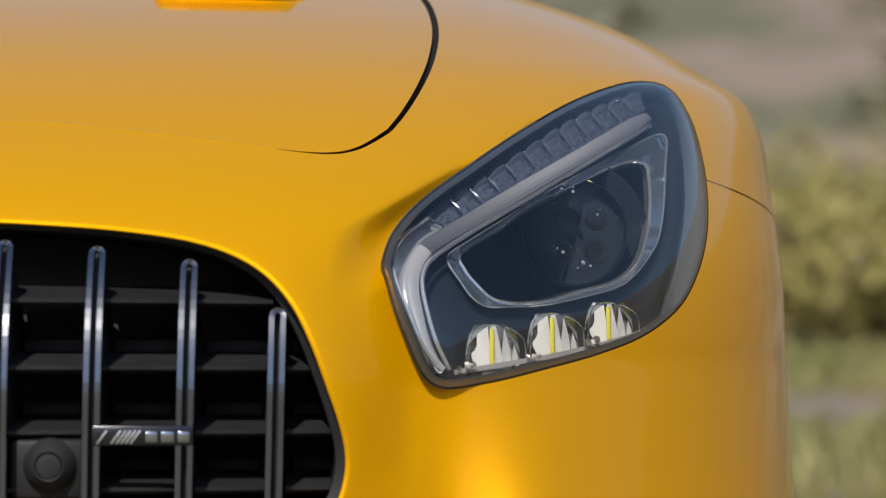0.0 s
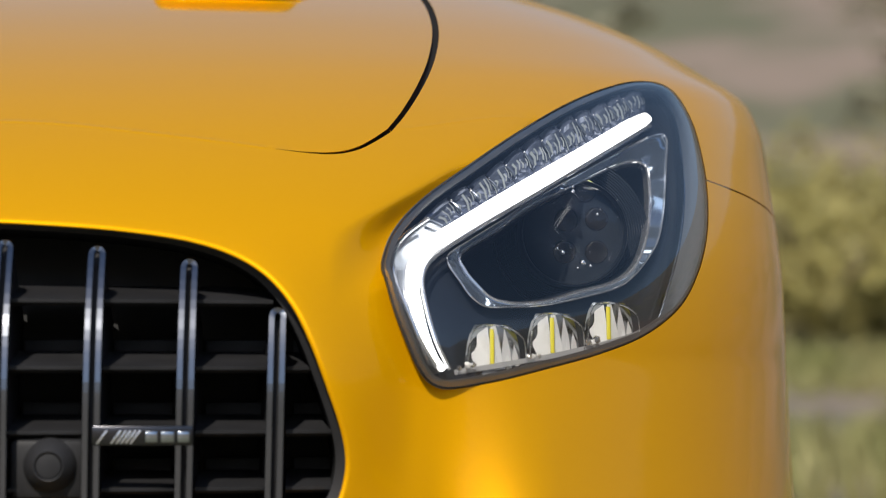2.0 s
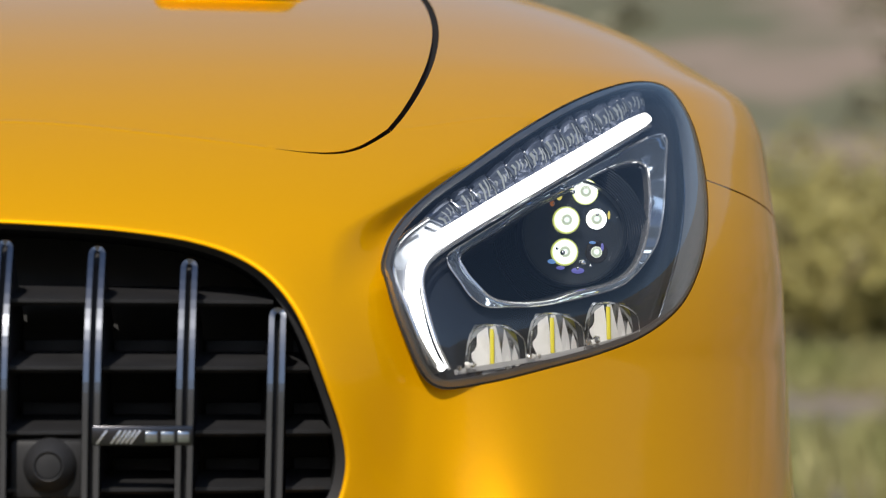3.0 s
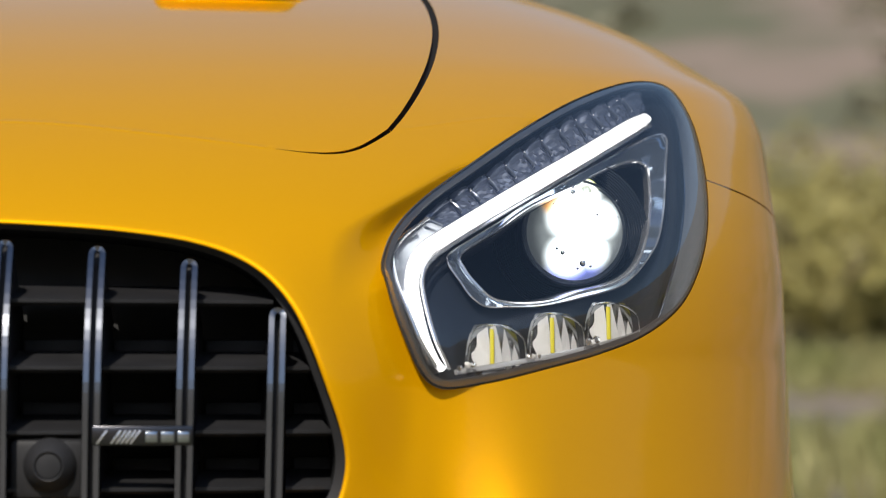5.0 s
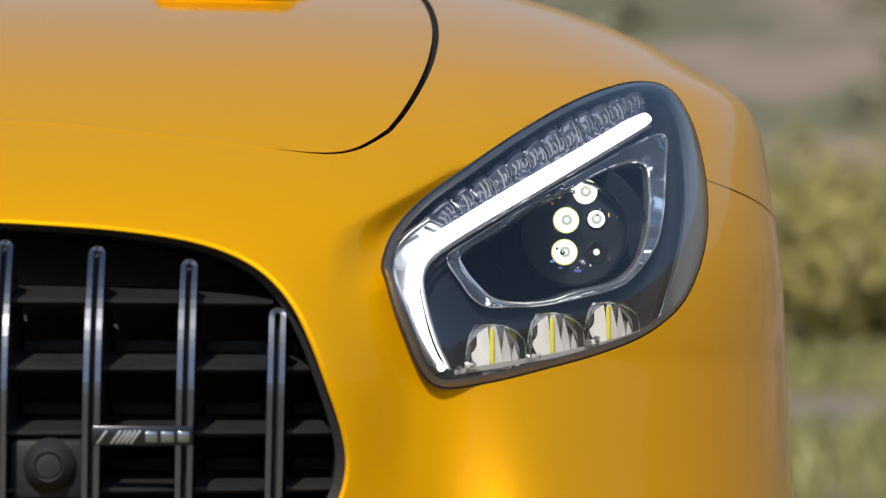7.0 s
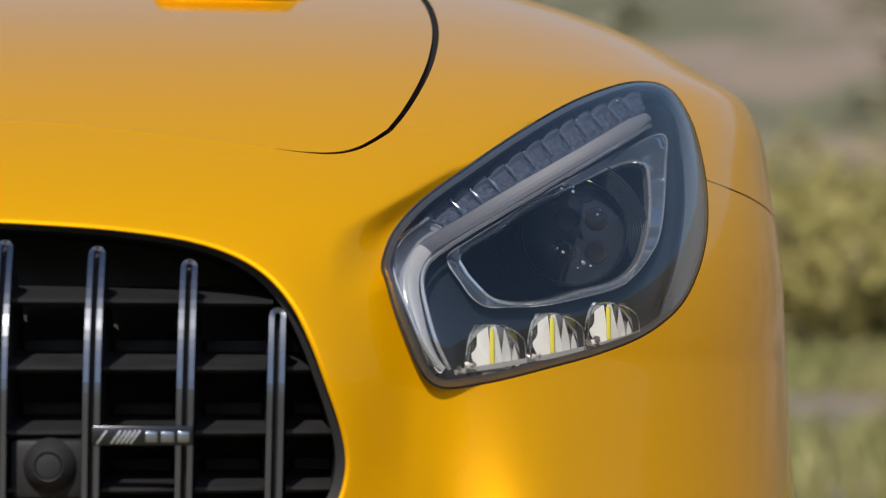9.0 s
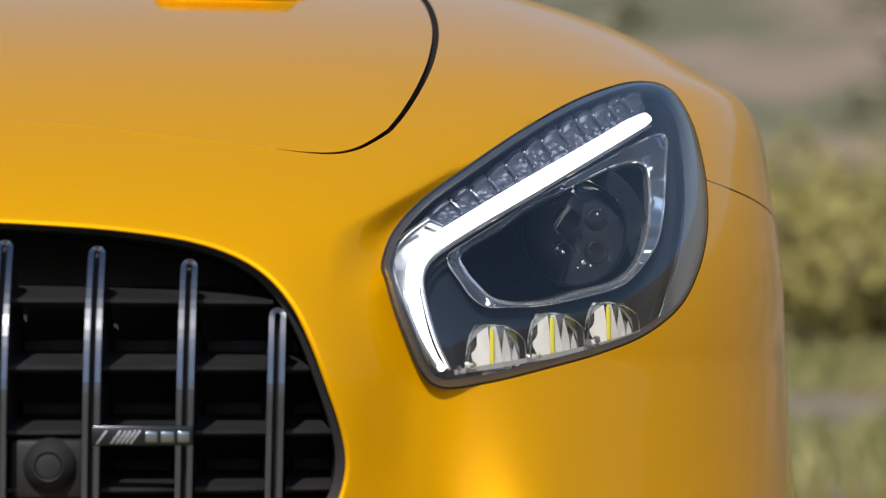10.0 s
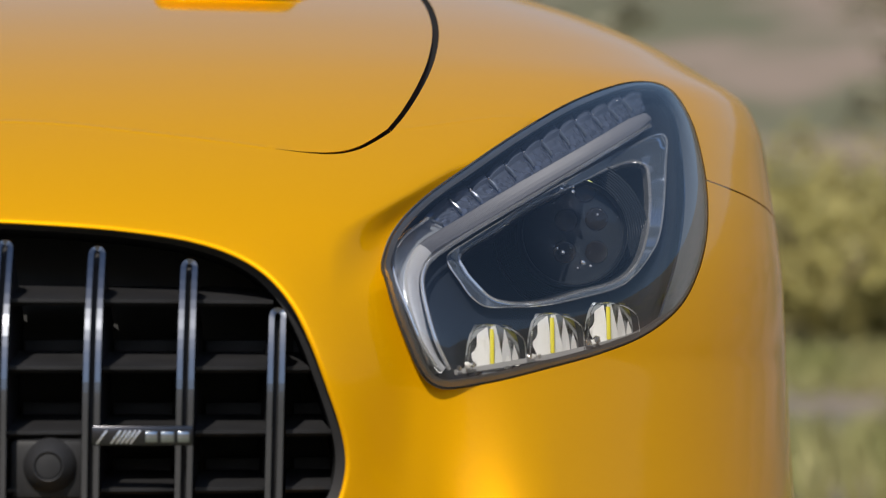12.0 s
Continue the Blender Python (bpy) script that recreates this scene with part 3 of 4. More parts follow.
GUIDE = even(spline([(0.851, 0.793), (0.792, 0.755), (0.737, 0.721), (0.686, 0.689), (0.657, 0.671), (0.640, 0.659), (0.631, 0.644), (0.629, 0.628), (0.632, 0.610), (0.638, 0.588), (0.646, 0.570), (0.653, 0.561)]), 0.0005)
BEZEL_IN = even(spline([(0.6689, 0.6564), (0.6999, 0.6770), (0.7296, 0.6984), (0.7709, 0.7194), (0.8022, 0.7356), (0.8262, 0.7450), (0.8402, 0.7450), (0.8444, 0.7350), (0.8403, 0.6935), (0.8270, 0.6554), (0.8049, 0.6354), (0.7684, 0.6248), (0.7446, 0.6176), (0.7225, 0.6148), (0.7067, 0.6154), (0.6929, 0.6194), (0.6809, 0.6303), (0.6713, 0.6427)], 8, True), 0.003, True)
BEZEL_OUT = even(spline([(0.6572, 0.6515), (0.6760, 0.6663), (0.6997, 0.6815), (0.7294, 0.7020), (0.7710, 0.7262), (0.8026, 0.7448), (0.8323, 0.7615), (0.8589, 0.7748), (0.8676, 0.7711), (0.8630, 0.7465), (0.8506, 0.6876), (0.8375, 0.6611), (0.8104, 0.6339), (0.7716, 0.6213), (0.7366, 0.6139), (0.7080, 0.6120), (0.6886, 0.6121), (0.6769, 0.6193), (0.6679, 0.6317)], 8, True), 0.003, True)
moving = {}


def headlight():
    lamp_ob = wall("headlight", HEAD, 0.001, 0.075, HOUSING, car, "clear-lensed headlight with light strip and projector", 0.004)
    ribbon_region("lens_cover", inset(HEAD, 0.0005), 0.0, COVER, lamp_ob, "clear glossy lens cover", (), 0.0022, 0.0, 0.024).visible_shadow = False
    # seal round the edge: broad and dark along the bottom
    seal_in = inset(HEAD, np.interp(HEAD[:, 0], [0.60, 0.70, 0.80, 0.87], [0.0060, 0.0060, 0.0052, 0.0016]))
    ribbon_region("seal", inset(HEAD, -0.001), 0.004, RUBBER, lamp_ob, "dark rubber seal", [seal_in], 0.003, 0.055)
    ribbon_region("inner_panel", inset(HEAD, 0.003), 0.055, HOUSING, lamp_ob, "blue-black inner panel", [BEZEL_IN])
    # bezel round the projector and its bowl
    mid = BEZEL_IN.mean(0)
    bm = bmesh.new()
    rings = []
    for blend, off in ((-0.04, 0.056), (0.0, 0.046), (0.12, 0.043), (0.5, 0.047), (0.9, 0.051), (1.0, 0.055)):
        ring = []
        for k in range(120):
            a = 2 * math.pi * k / 120
            way = np.array([math.cos(a), math.sin(a)])
            reach = []
            for loop in (BEZEL_OUT, BEZEL_IN):
                q = loop - mid
                ang = np.unwrap(np.arctan2(q[:, 1], q[:, 0]))
                order = np.argsort(ang % (2 * np.pi))
                reach.append(np.interp(a, (ang % (2 * np.pi))[order], np.linalg.norm(q, axis=1)[order], period=2 * np.pi))
            c = mid + way * (reach[0] * (1 - blend) + reach[1] * blend)
            ring.append(bm.verts.new(at(c[0], c[1], off)))
        rings.append(ring)
    for r0, r1 in zip(rings, rings[1:]):
        for k in range(120):
            bm.faces.new((r0[k], r0[(k + 1) % 120], r1[(k + 1) % 120], r1[k]))
    part("bezel", bm, BEZEL, lamp_ob, "smoked chrome bezel")
    wall("bezel_lip", BEZEL_IN, 0.055, 0.082, BRIGHT, lamp_ob, "chrome inner lip of the bezel", 0.003)
    wall("bezel_wall", inset(BEZEL_IN, 0.003), 0.082, 0.25, GLOSSBLACK, lamp_ob, "gloss black projector bowl", 0.004)
    ribbon_region("bowl_floor", inset(BEZEL_IN, -0.004), 0.235, GLOSSBLACK, lamp_ob, "black bowl floor")
    p = at(BEZEL_IN[:, 0], BEZEL_IN[:, 1], 0.054)
    p, n = np.vstack([p, p[:1]]), np.vstack([facing(BEZEL_IN[:, 0], BEZEL_IN[:, 1])] * 1)
    n = np.vstack([n, n[:1]])
    part("bezel_edge", sweep(bmesh.new(), p, n, round_profile(0.0016, 0.0018, 8), False), BRIGHT, lamp_ob, "bright bezel edge")
    p = at(BEZEL_OUT[:, 0], BEZEL_OUT[:, 1], 0.044)
    n = facing(BEZEL_OUT[:, 0], BEZEL_OUT[:, 1])
    part("bezel_outer_edge", sweep(bmesh.new(), np.vstack([p, p[:1]]), np.vstack([n, n[:1]]), round_profile(0.0008, 0.0009, 8), False), BRIGHT, lamp_ob, "slim bright outer bezel edge")
    # grey band added for the outside reflection along the flank, with a bright fold where it meets the panel
    fold = even(spline([(0.8328, 0.5879), (0.8434, 0.6074), (0.8551, 0.6371), (0.8677, 0.6728), (0.8775, 0.7152), (0.8814, 0.7594), (0.8797, 0.8001), (0.8669, 0.8220)]), 0.003)
    near = np.array([HEAD[np.argmin(np.linalg.norm(HEAD - (q + (q - mid) / np.linalg.norm(q - mid) * 0.03), axis=1))] for q in fold])
    bm = bmesh.new()
    rows = []
    for v in np.linspace(0, 1, 7):
        c = near * (1 - v) + fold * v
        c = c + (mid - c) * 0.008 * (1 - v)
        rows.append([bm.verts.new(q) for q in at(c[:, 0], c[:, 1], 0.010 + 0.038 * v ** 1.6)])
    for r0, r1 in zip(rows, rows[1:]):
        for k in range(len(fold) - 1):
            bm.faces.new((r0[k], r0[k + 1], r1[k + 1], r1[k]))
    bmesh.ops.recalc_face_normals(bm, faces=bm.faces[:])
    side = part("housing_return", bm, EDGE_GREY, lamp_ob, "grey band standing in for the reflection along the lens edge")
    part("return_edge", sweep(bmesh.new(), at(fold[:, 0], fold[:, 1], 0.046), facing(fold[:, 0], fold[:, 1]), round_profile(0.0012, 0.0012, 8)), SMOKED, side, "bright streak added along the reflection band")
    light_strip(lamp_ob)
    projector(lamp_ob)
    reflectors(lamp_ob)
    foot_trim(lamp_ob)


def light_strip(lamp_ob):
    # ribbed guide: ridges across the strip
    g = GUIDE
    n = facing(g[:, 0], g[:, 1])
    p = at(g[:, 0], g[:, 1], 0.030)
    t = np.gradient(p, axis=0)
    t /= np.linalg.norm(t, axis=1)[:, None]
    side = np.cross(t, n)
    side /= np.linalg.norm(side, axis=1)[:, None]
    k = np.linspace(0, 1, len(g))
    half = np.interp(k, [0, 0.05, 0.5, 0.62, 0.85, 1], [0.0055, 0.0085, 0.0085, 0.0075, 0.006, 0.003])[:, None]
    ridge = np.where(np.arange(len(g)) % 3 == 0, 0.0005, -0.0004)[:, None]
    prof = ((-1.0, -0.6), (-0.8, 0.5), (-0.4, 0.9), (0, 1.0), (0.4, 0.9), (0.8, 0.5), (1.0, -0.6))
    shell = prof + ((1.0, -6.5), (-1.0, -6.5))
    bend = int(np.argmin(np.abs(g[:, 0] - 0.640) + np.abs(g[:, 1] - 0.659)))
    # same plastic throughout; the short part is coloured paler as if sunlit
    for first, last, mat, label in ((0, bend + 1, RIBBED, "long ribbed clear light guide"), (bend, len(g), SUNLIT_PALE, "short ribbed light guide, coloured paler for the sun on it")):
        bm = bmesh.new()
        rows = [[bm.verts.new(p[i] + side[i] * half[i] * a + n[i] * (ridge[i] + (b - 1) * 0.002)) for a, b in shell] for i in range(first, last)]
        for r0, r1 in zip(rows, rows[1:]):
            for j in range(len(shell)):
                bm.faces.new((r0[j], r0[(j + 1) % 9], r1[(j + 1) % 9], r1[j]))
        bm.faces.new(rows[0][::-1])
        bm.faces.new(rows[-1])
        bmesh.ops.recalc_face_normals(bm, faces=bm.faces[:])
        part("light_guide", bm, mat, lamp_ob, label, smooth=False)

    def core(name, mat, width, lift, span, label):
        bm = bmesh.new()
        pick = list(range(span[0], span[1], 4)) + [span[1] - 1]
        rows = [[bm.verts.new(p[i] + side[i] * half[i] * a * width + n[i] * ((b - 1) * 0.002 + lift)) for a, b in prof] for i in pick]
        for r0, r1 in zip(rows, rows[1:]):
            for j in range(len(prof) - 1):
                bm.faces.new((r0[j], r0[j + 1], r1[j + 1], r1[j]))
        bmesh.ops.recalc_face_normals(bm, faces=bm.faces[:])
        ob = part(name, bm, mat, lamp_ob, label)
        way = Vector(n[pick].mean(0)).normalized()
        return ob, way
    for key, span, where in (("upper", (0, bend + 1), "long upper"), ("lower", (bend, len(g)), "short lower")):
        moving["white", key] = core("white_light_core", LIT_WHITE, 0.97, 0.0, span, "glowing white core of the " + where + " light guide")
        moving["amber", key] = core("amber_light_core", LIT_AMBER, 0.94, 0.0, (span[0], span[1] - (28 if key == "lower" else 0)), "glowing amber core of the " + where + " light guide")
        moving["gold", key] = core("gold_light_core", LIT_GOLD, 0.74, 0.0006, (span[0], span[1] - (32 if key == "lower" else 0)), "golden middle of the " + where + " amber light")
    tray = np.vstack([spline([(0.652, 0.684), (0.641, 0.683), (0.625, 0.671), (0.615, 0.659), (0.612, 0.647), (0.615, 0.630), (0.624, 0.607), (0.634, 0.583), (0.646, 0.563)], 6), spline([(0.646, 0.572), (0.638, 0.588), (0.632, 0.610), (0.629, 0.628), (0.631, 0.644), (0.640, 0.659), (0.655, 0.671)], 6)])
    ribbon_region("silver_tray", tray, 0.036, TRAY, lamp_ob, "silver tray beside the light guide")
    # chrome trims beside the guide
    for pts, off, w, mat in (([(0.641, 0.683), (0.625, 0.671), (0.615, 0.659), (0.612, 0.647), (0.615, 0.630), (0.624, 0.607), (0.634, 0.583), (0.646, 0.563)], 0.020, 0.0016, BRIGHT),
                             ([(0.851, 0.782), (0.790, 0.743), (0.736, 0.709), (0.685, 0.678), (0.656, 0.659), (0.641, 0.646), (0.636, 0.631), (0.639, 0.610), (0.646, 0.585), (0.657, 0.561)], 0.030, 0.0018, BRIGHT)):
        c = even(spline(pts), 0.003)
        part("trim_strip", sweep(bmesh.new(), at(c[:, 0], c[:, 1], off), facing(c[:, 0], c[:, 1]), round_profile(w, w, 8)), mat, lamp_ob, "slim chrome trim")
    c = even(spline([(0.638, 0.681), (0.625, 0.671), (0.615, 0.659), (0.613, 0.647), (0.616, 0.630), (0.625, 0.607)]), 0.003)
    ob = part("amber_light_core", sweep(bmesh.new(), at(c[:, 0], c[:, 1], 0.022), facing(c[:, 0], c[:, 1]), round_profile(0.0020, 0.001, 8)), LIT_AMBER, lamp_ob, "glowing amber core of the outer guide")
    moving["amber_trim"] = ob, Vector((0, -1, 0))
    # clear blocks of the turn signal between the guide and the upper edge
    upper = [(0.642, 0.683), (0.661, 0.699), (0.678, 0.709), (0.694, 0.720), (0.710, 0.733), (0.727, 0.746), (0.744, 0.758), (0.762, 0.769), (0.778, 0.780), (0.795, 0.787), (0.812, 0.797), (0.828, 0.807), (0.849, 0.813)]
    lower = [(0.657, 0.677), (0.671, 0.685), (0.687, 0.696), (0.703, 0.706), (0.719, 0.717), (0.736, 0.727), (0.753, 0.738), (0.770, 0.748), (0.787, 0.759), (0.804, 0.770), (0.820, 0.780), (0.835, 0.789), (0.851, 0.799)]
    fins = []
    for i in range(len(upper) - 1):
        u0, u1, l0, l1 = (np.array(a) for a in (upper[i], upper[i + 1], lower[i], lower[i + 1]))
        bm = bmesh.new()
        rows = []
        for v in np.linspace(-0.22, 1, 10):
            row = []
            for w in np.linspace(0.015, 0.985, 8):
                c = (u0 * (1 - v) + l0 * v) * (1 - w) + (u1 * (1 - v) + l1 * v) * w
                bulge = math.sin(math.pi * w) ** 0.6 * (1 - 0.75 * v) * 0.0028 + (0.002 if v < 0.1 else 0)
                if v < -0.2 or v > 0.99 or w < 0.016 or w > 0.984:
                    bulge -= 0.0005
                elif 0.3 < v:
                    bulge += random.uniform(-0.0010, 0.0010)
                row.append(bm.verts.new(at(c[0], c[1], 0.034) + facing(c[0], c[1]) * bulge))
            rows.append(row)
        for r0, r1 in zip(rows, rows[1:]):
            for j in range(7):
                bm.faces.new((r0[j], r0[j + 1], r1[j + 1], r1[j]))
        rim = [e for e in bm.edges if e.is_boundary]
        deep = bmesh.ops.extrude_edge_only(bm, edges=rim)["geom"]
        bmesh.ops.translate(bm, verts=[q for q in deep if isinstance(q, bmesh.types.BMVert)], vec=Vector(facing(np.array(0.74), np.array(0.745))) * -0.018)
        bmesh.ops.holes_fill(bm, edges=[e for e in bm.edges if e.is_boundary])
        bmesh.ops.recalc_face_normals(bm, faces=bm.faces[:])
        part("signal_block", bm, BLOCK, lamp_ob, "clear signal lens block", smooth=False)
        fins.append((u0, u1, l0, l1))
        # bright stud at the block's corner
        bm = bmesh.new()
        c = upper[i]
        bmesh.ops.create_uvsphere(bm, u_segments=8, v_segments=6, radius=0.0012, matrix=Matrix.Translation(at(c[0], c[1], 0.018)))
        part("stud", bm, GLINT, lamp_ob, "bright stud")
        # clear post under the stud
        a, b = np.array(upper[i]), np.array(lower[i])
        c = np.array([a + (b - a) * v + np.array([0.003, -0.001]) * math.sin(3 * v) for v in np.linspace(0.02, 0.62, 8)])
        bm = sweep(bmesh.new(), at(c[:, 0], c[:, 1], 0.029), facing(c[:, 0], c[:, 1]), round_profile(0.0010, 0.0016, 8), True, np.linspace(1.0, 0.5, 8))
        part("clear_post", bm, POST, lamp_ob, "clear upright post")


    rng = random.Random(5)
    for key, mats, count, fill, label in (("white_fin", [LIT_DIM, LIT_DIM], 5, 0.35, "softly glowing white signal fins"), ("amber_fin", [LIT_ORANGE, LIT_AMBER], 7, 1.0, "glowing amber signal fins")):
        bm = bmesh.new()
        for u0, u1, l0, l1 in fins:
            for k in range(count):
                w0 = (k + 0.2 + 0.3 * rng.random()) / count
                w1 = w0 + fill * (0.5 + 0.8 * rng.random()) / count
                v0, v1 = 0.08 + 0.35 * rng.random(), 0.6 + 0.35 * rng.random()
                corner = []
                for v, w in ((v0, w0), (v0, w1), ((v0 + v1) / 2, w1 + 0.06), (v1, w1 - 0.03), (v1, w0 - 0.03), ((v0 + v1) / 2, w0 + 0.05)):
                    c = (u0 * (1 - v) + l0 * v) * (1 - w) + (u1 * (1 - v) + l1 * v) * w
                    bulge = math.sin(math.pi * min(max(w, 0.02), 0.98)) ** 0.6 * (1 - 0.75 * v) * 0.007
                    corner.append(bm.verts.new(at(c[0], c[1], 0.034) + facing(c[0], c[1]) * bulge))
                f = bm.faces.new(corner)
                f.material_index = 1 if rng.random() < 0.3 else 0
        ob = part("signal_fins", bm, mats, lamp_ob, label, smooth=False)
        moving[key] = ob, Vector(facing(np.array(0.74), np.array(0.745))).normalized()


# added chrome spheres that imitate sun glints in the projector's optics: x, z, radius
GLINTS = ((0.7564, 0.6652, 0.0013), (0.7612, 0.6618, 0.0021), (0.7781, 0.6527, 0.0030), (0.7738, 0.6483, 0.0013), (0.7848, 0.6503, 0.0014), (0.7700, 0.7177, 0.0014), (0.7700, 0.7134, 0.0021), (0.7907, 0.6941, 0.0013), (0.7931, 0.6985, 0.0007), (0.8076, 0.7062, 0.0008), (0.7536, 0.7037, 0.0007), (0.8081, 0.6918, 0.0007))
SET = Vector((-0.0009, -0.012, -0.0006))


def projector(lamp_ob):
    c = Vector((0.7735, 0.395, 0.680)) + SET
    m = Matrix.Translation(c) @ FORWARD
    R = 0.0445
    bm = bmesh.new()
    lathe(bm, [(R * 1.05, -0.062), (R * 1.05, -0.014), (R * 1.03, -0.010), (R * 1.0, -0.012), (R * 0.99, -0.04)], m)
    drum = part("projector_drum", bm, GLOSSBLACK, lamp_ob, "black projector drum")
    # ribbed black collar round the drum
    ribs = [(R * 1.05 + 0.0010 * k, -0.058 + 0.0003 * k + (0.0007 if k % 2 else 0.0)) for k in range(22)]
    part("ribbed_collar", lathe(bmesh.new(), ribs + [(ribs[-1][0] + 0.0008, -0.075)], m, 96), GLOSSBLACK, lamp_ob, "black collar with fine round ribs", smooth=False)
    bm = bmesh.new()
    lathe(bm, [(0, -0.022), (R * 0.97, -0.022), (R * 1.0, -0.010)], m)
    part("reflector_plate", bm, GLOSSBLACK, lamp_ob, "dark reflector plate of the projector")
    bm = bmesh.new()
    lathe(bm, [(R * math.sin(a), -0.014 + 0.024 * math.cos(a)) for a in np.linspace(0, math.pi / 2, 12)], m, 64)
    part("projector_lens", bm, OPTIC, lamp_ob, "domed clear projector lens").visible_shadow = False
    for i, (x, z, r) in enumerate(((0.784, 0.716, 0.0118), (0.7675, 0.6915, 0.0125), (0.7935, 0.6925, 0.0110), (0.766, 0.664, 0.0125), (0.7935, 0.664, 0.0095))):
        bm = bmesh.new()
        lathe(bm, [(r * math.sin(a), 0.012 * math.cos(a)) for a in np.linspace(0, math.pi * 0.6, 9)], FORWARD, 20)
        lathe(bm, [(r * 0.16, 0.0128), (r * 0.22, 0.0134), (r * 0.28, 0.0126)], FORWARD, 16)
        ob = part("light_diode", bm, LIT_LED, lamp_ob, "glowing projector diode")
        moving["led", i] = ob, Vector((0, -1, 0)), Vector((x, 0.418, z)) + SET
    for i, (x, z, w, h, mat, word) in enumerate(((-0.019, -0.028, 0.0055, 0.0028, LIT_BLUE, "blue"), (-0.012, -0.0335, 0.0050, 0.0022, LIT_VIOLET, "violet"), (0.003, -0.036, 0.0075, 0.0035, LIT_VIOLET, "violet"), (0.016, -0.012, 0.0045, 0.0022, LIT_BLUE, "blue"), (0.024, -0.016, 0.0025, 0.006, LIT_VIOLET, "violet"), (-0.013, 0.028, 0.0035, 0.0045, LIT_YELLOW, "yellow"), (-0.019, 0.022, 0.0028, 0.0035, LIT_RED, "red"), (0.030, 0.012, 0.0015, 0.005, LIT_YELLOW, "yellow"))):
        bm = lathe(bmesh.new(), [(math.sin(a), 0.010 * math.cos(a)) for a in np.linspace(0, math.pi * 0.55, 7)], Matrix.Diagonal((w, 1, h, 1)) @ FORWARD, 14)
        moving["fringe", i] = part("colour_fringe", bm, mat, lamp_ob, word + " fringe of light"), Vector((0, -1, 0)), Vector((0.7745 + x, 0.4215, 0.684 + z)) + SET
    # clear domes over the diodes
    for x, z, r in ((0.784, 0.716, 0.009), (0.7675, 0.6915, 0.010), (0.7935, 0.6925, 0.010), (0.766, 0.664, 0.010), (0.7935, 0.664, 0.010)):
        bm = lathe(bmesh.new(), [(r * math.sin(a), 0.0018 * math.cos(a)) for a in np.linspace(0, math.pi / 2, 8)], Matrix.Translation(Vector((x, 0.4165, z)) + SET) @ FORWARD, 24)
        part("diode_dome", bm, DARKGLASS, lamp_ob, "small dark glass dome")
    # spheres set at the lens in place of sun glints
    for x, z, r in GLINTS:
        bm = bmesh.new()
        bmesh.ops.create_uvsphere(bm, u_segments=16, v_segments=12, radius=r, matrix=Matrix.Translation((x, 0.369, z)))
        part("bright_bead", bm, GLINT, lamp_ob, "tiny chrome sphere standing in for a sun glint")
    # main beam: the whole optic glows
    bm = lathe(bmesh.new(), [(0.0415 * r, 0.014 * (1 - r ** 5)) for r in np.linspace(0, 1, 14)], FORWARD, 64)
    ob = part("beam_core", bm, LIT_BEAM, lamp_ob, "glowing high beam of the projector with coloured fringes")
    moving["beam"] = ob, Vector((0, -1, 0)), Vector((0.7745, 0.4205, 0.681)) + SET


# outlines of the bright facets in a reflector: (across, up) in its width and height, how deep they stand, how they are turned
FACETS = (
    (((-0.34, 0.0), (-0.36, 0.12), (-0.40, 0.26), (-0.40, 0.36), (-0.34, 0.44), (-0.30, 0.55), (-0.29, 0.70), (-0.27, 0.96), (-0.10, 0.97), (-0.08, 0.0)), 0.004, -0.02),
    (((-0.07, 0.0), (-0.06, 0.96), (0.03, 0.98), (0.07, 0.62), (0.10, 0.30), (0.10, 0.0)), 0.003, 0.0),
    (((0.10, 0.03), (0.11, 0.44), (0.16, 0.70), (0.20, 0.93), (0.25, 0.66), (0.28, 0.40), (0.29, 0.03)), 0.002, 0.02),
    (((0.28, 0.05), (0.29, 0.28), (0.36, 0.58), (0.41, 0.34), (0.43, 0.10)), 0.000, 0.02),
    (((0.12, 0.0), (0.13, 0.20), (0.18, 0.34), (0.22, 0.16), (0.23, 0.0)), -0.001, 0.0),
)


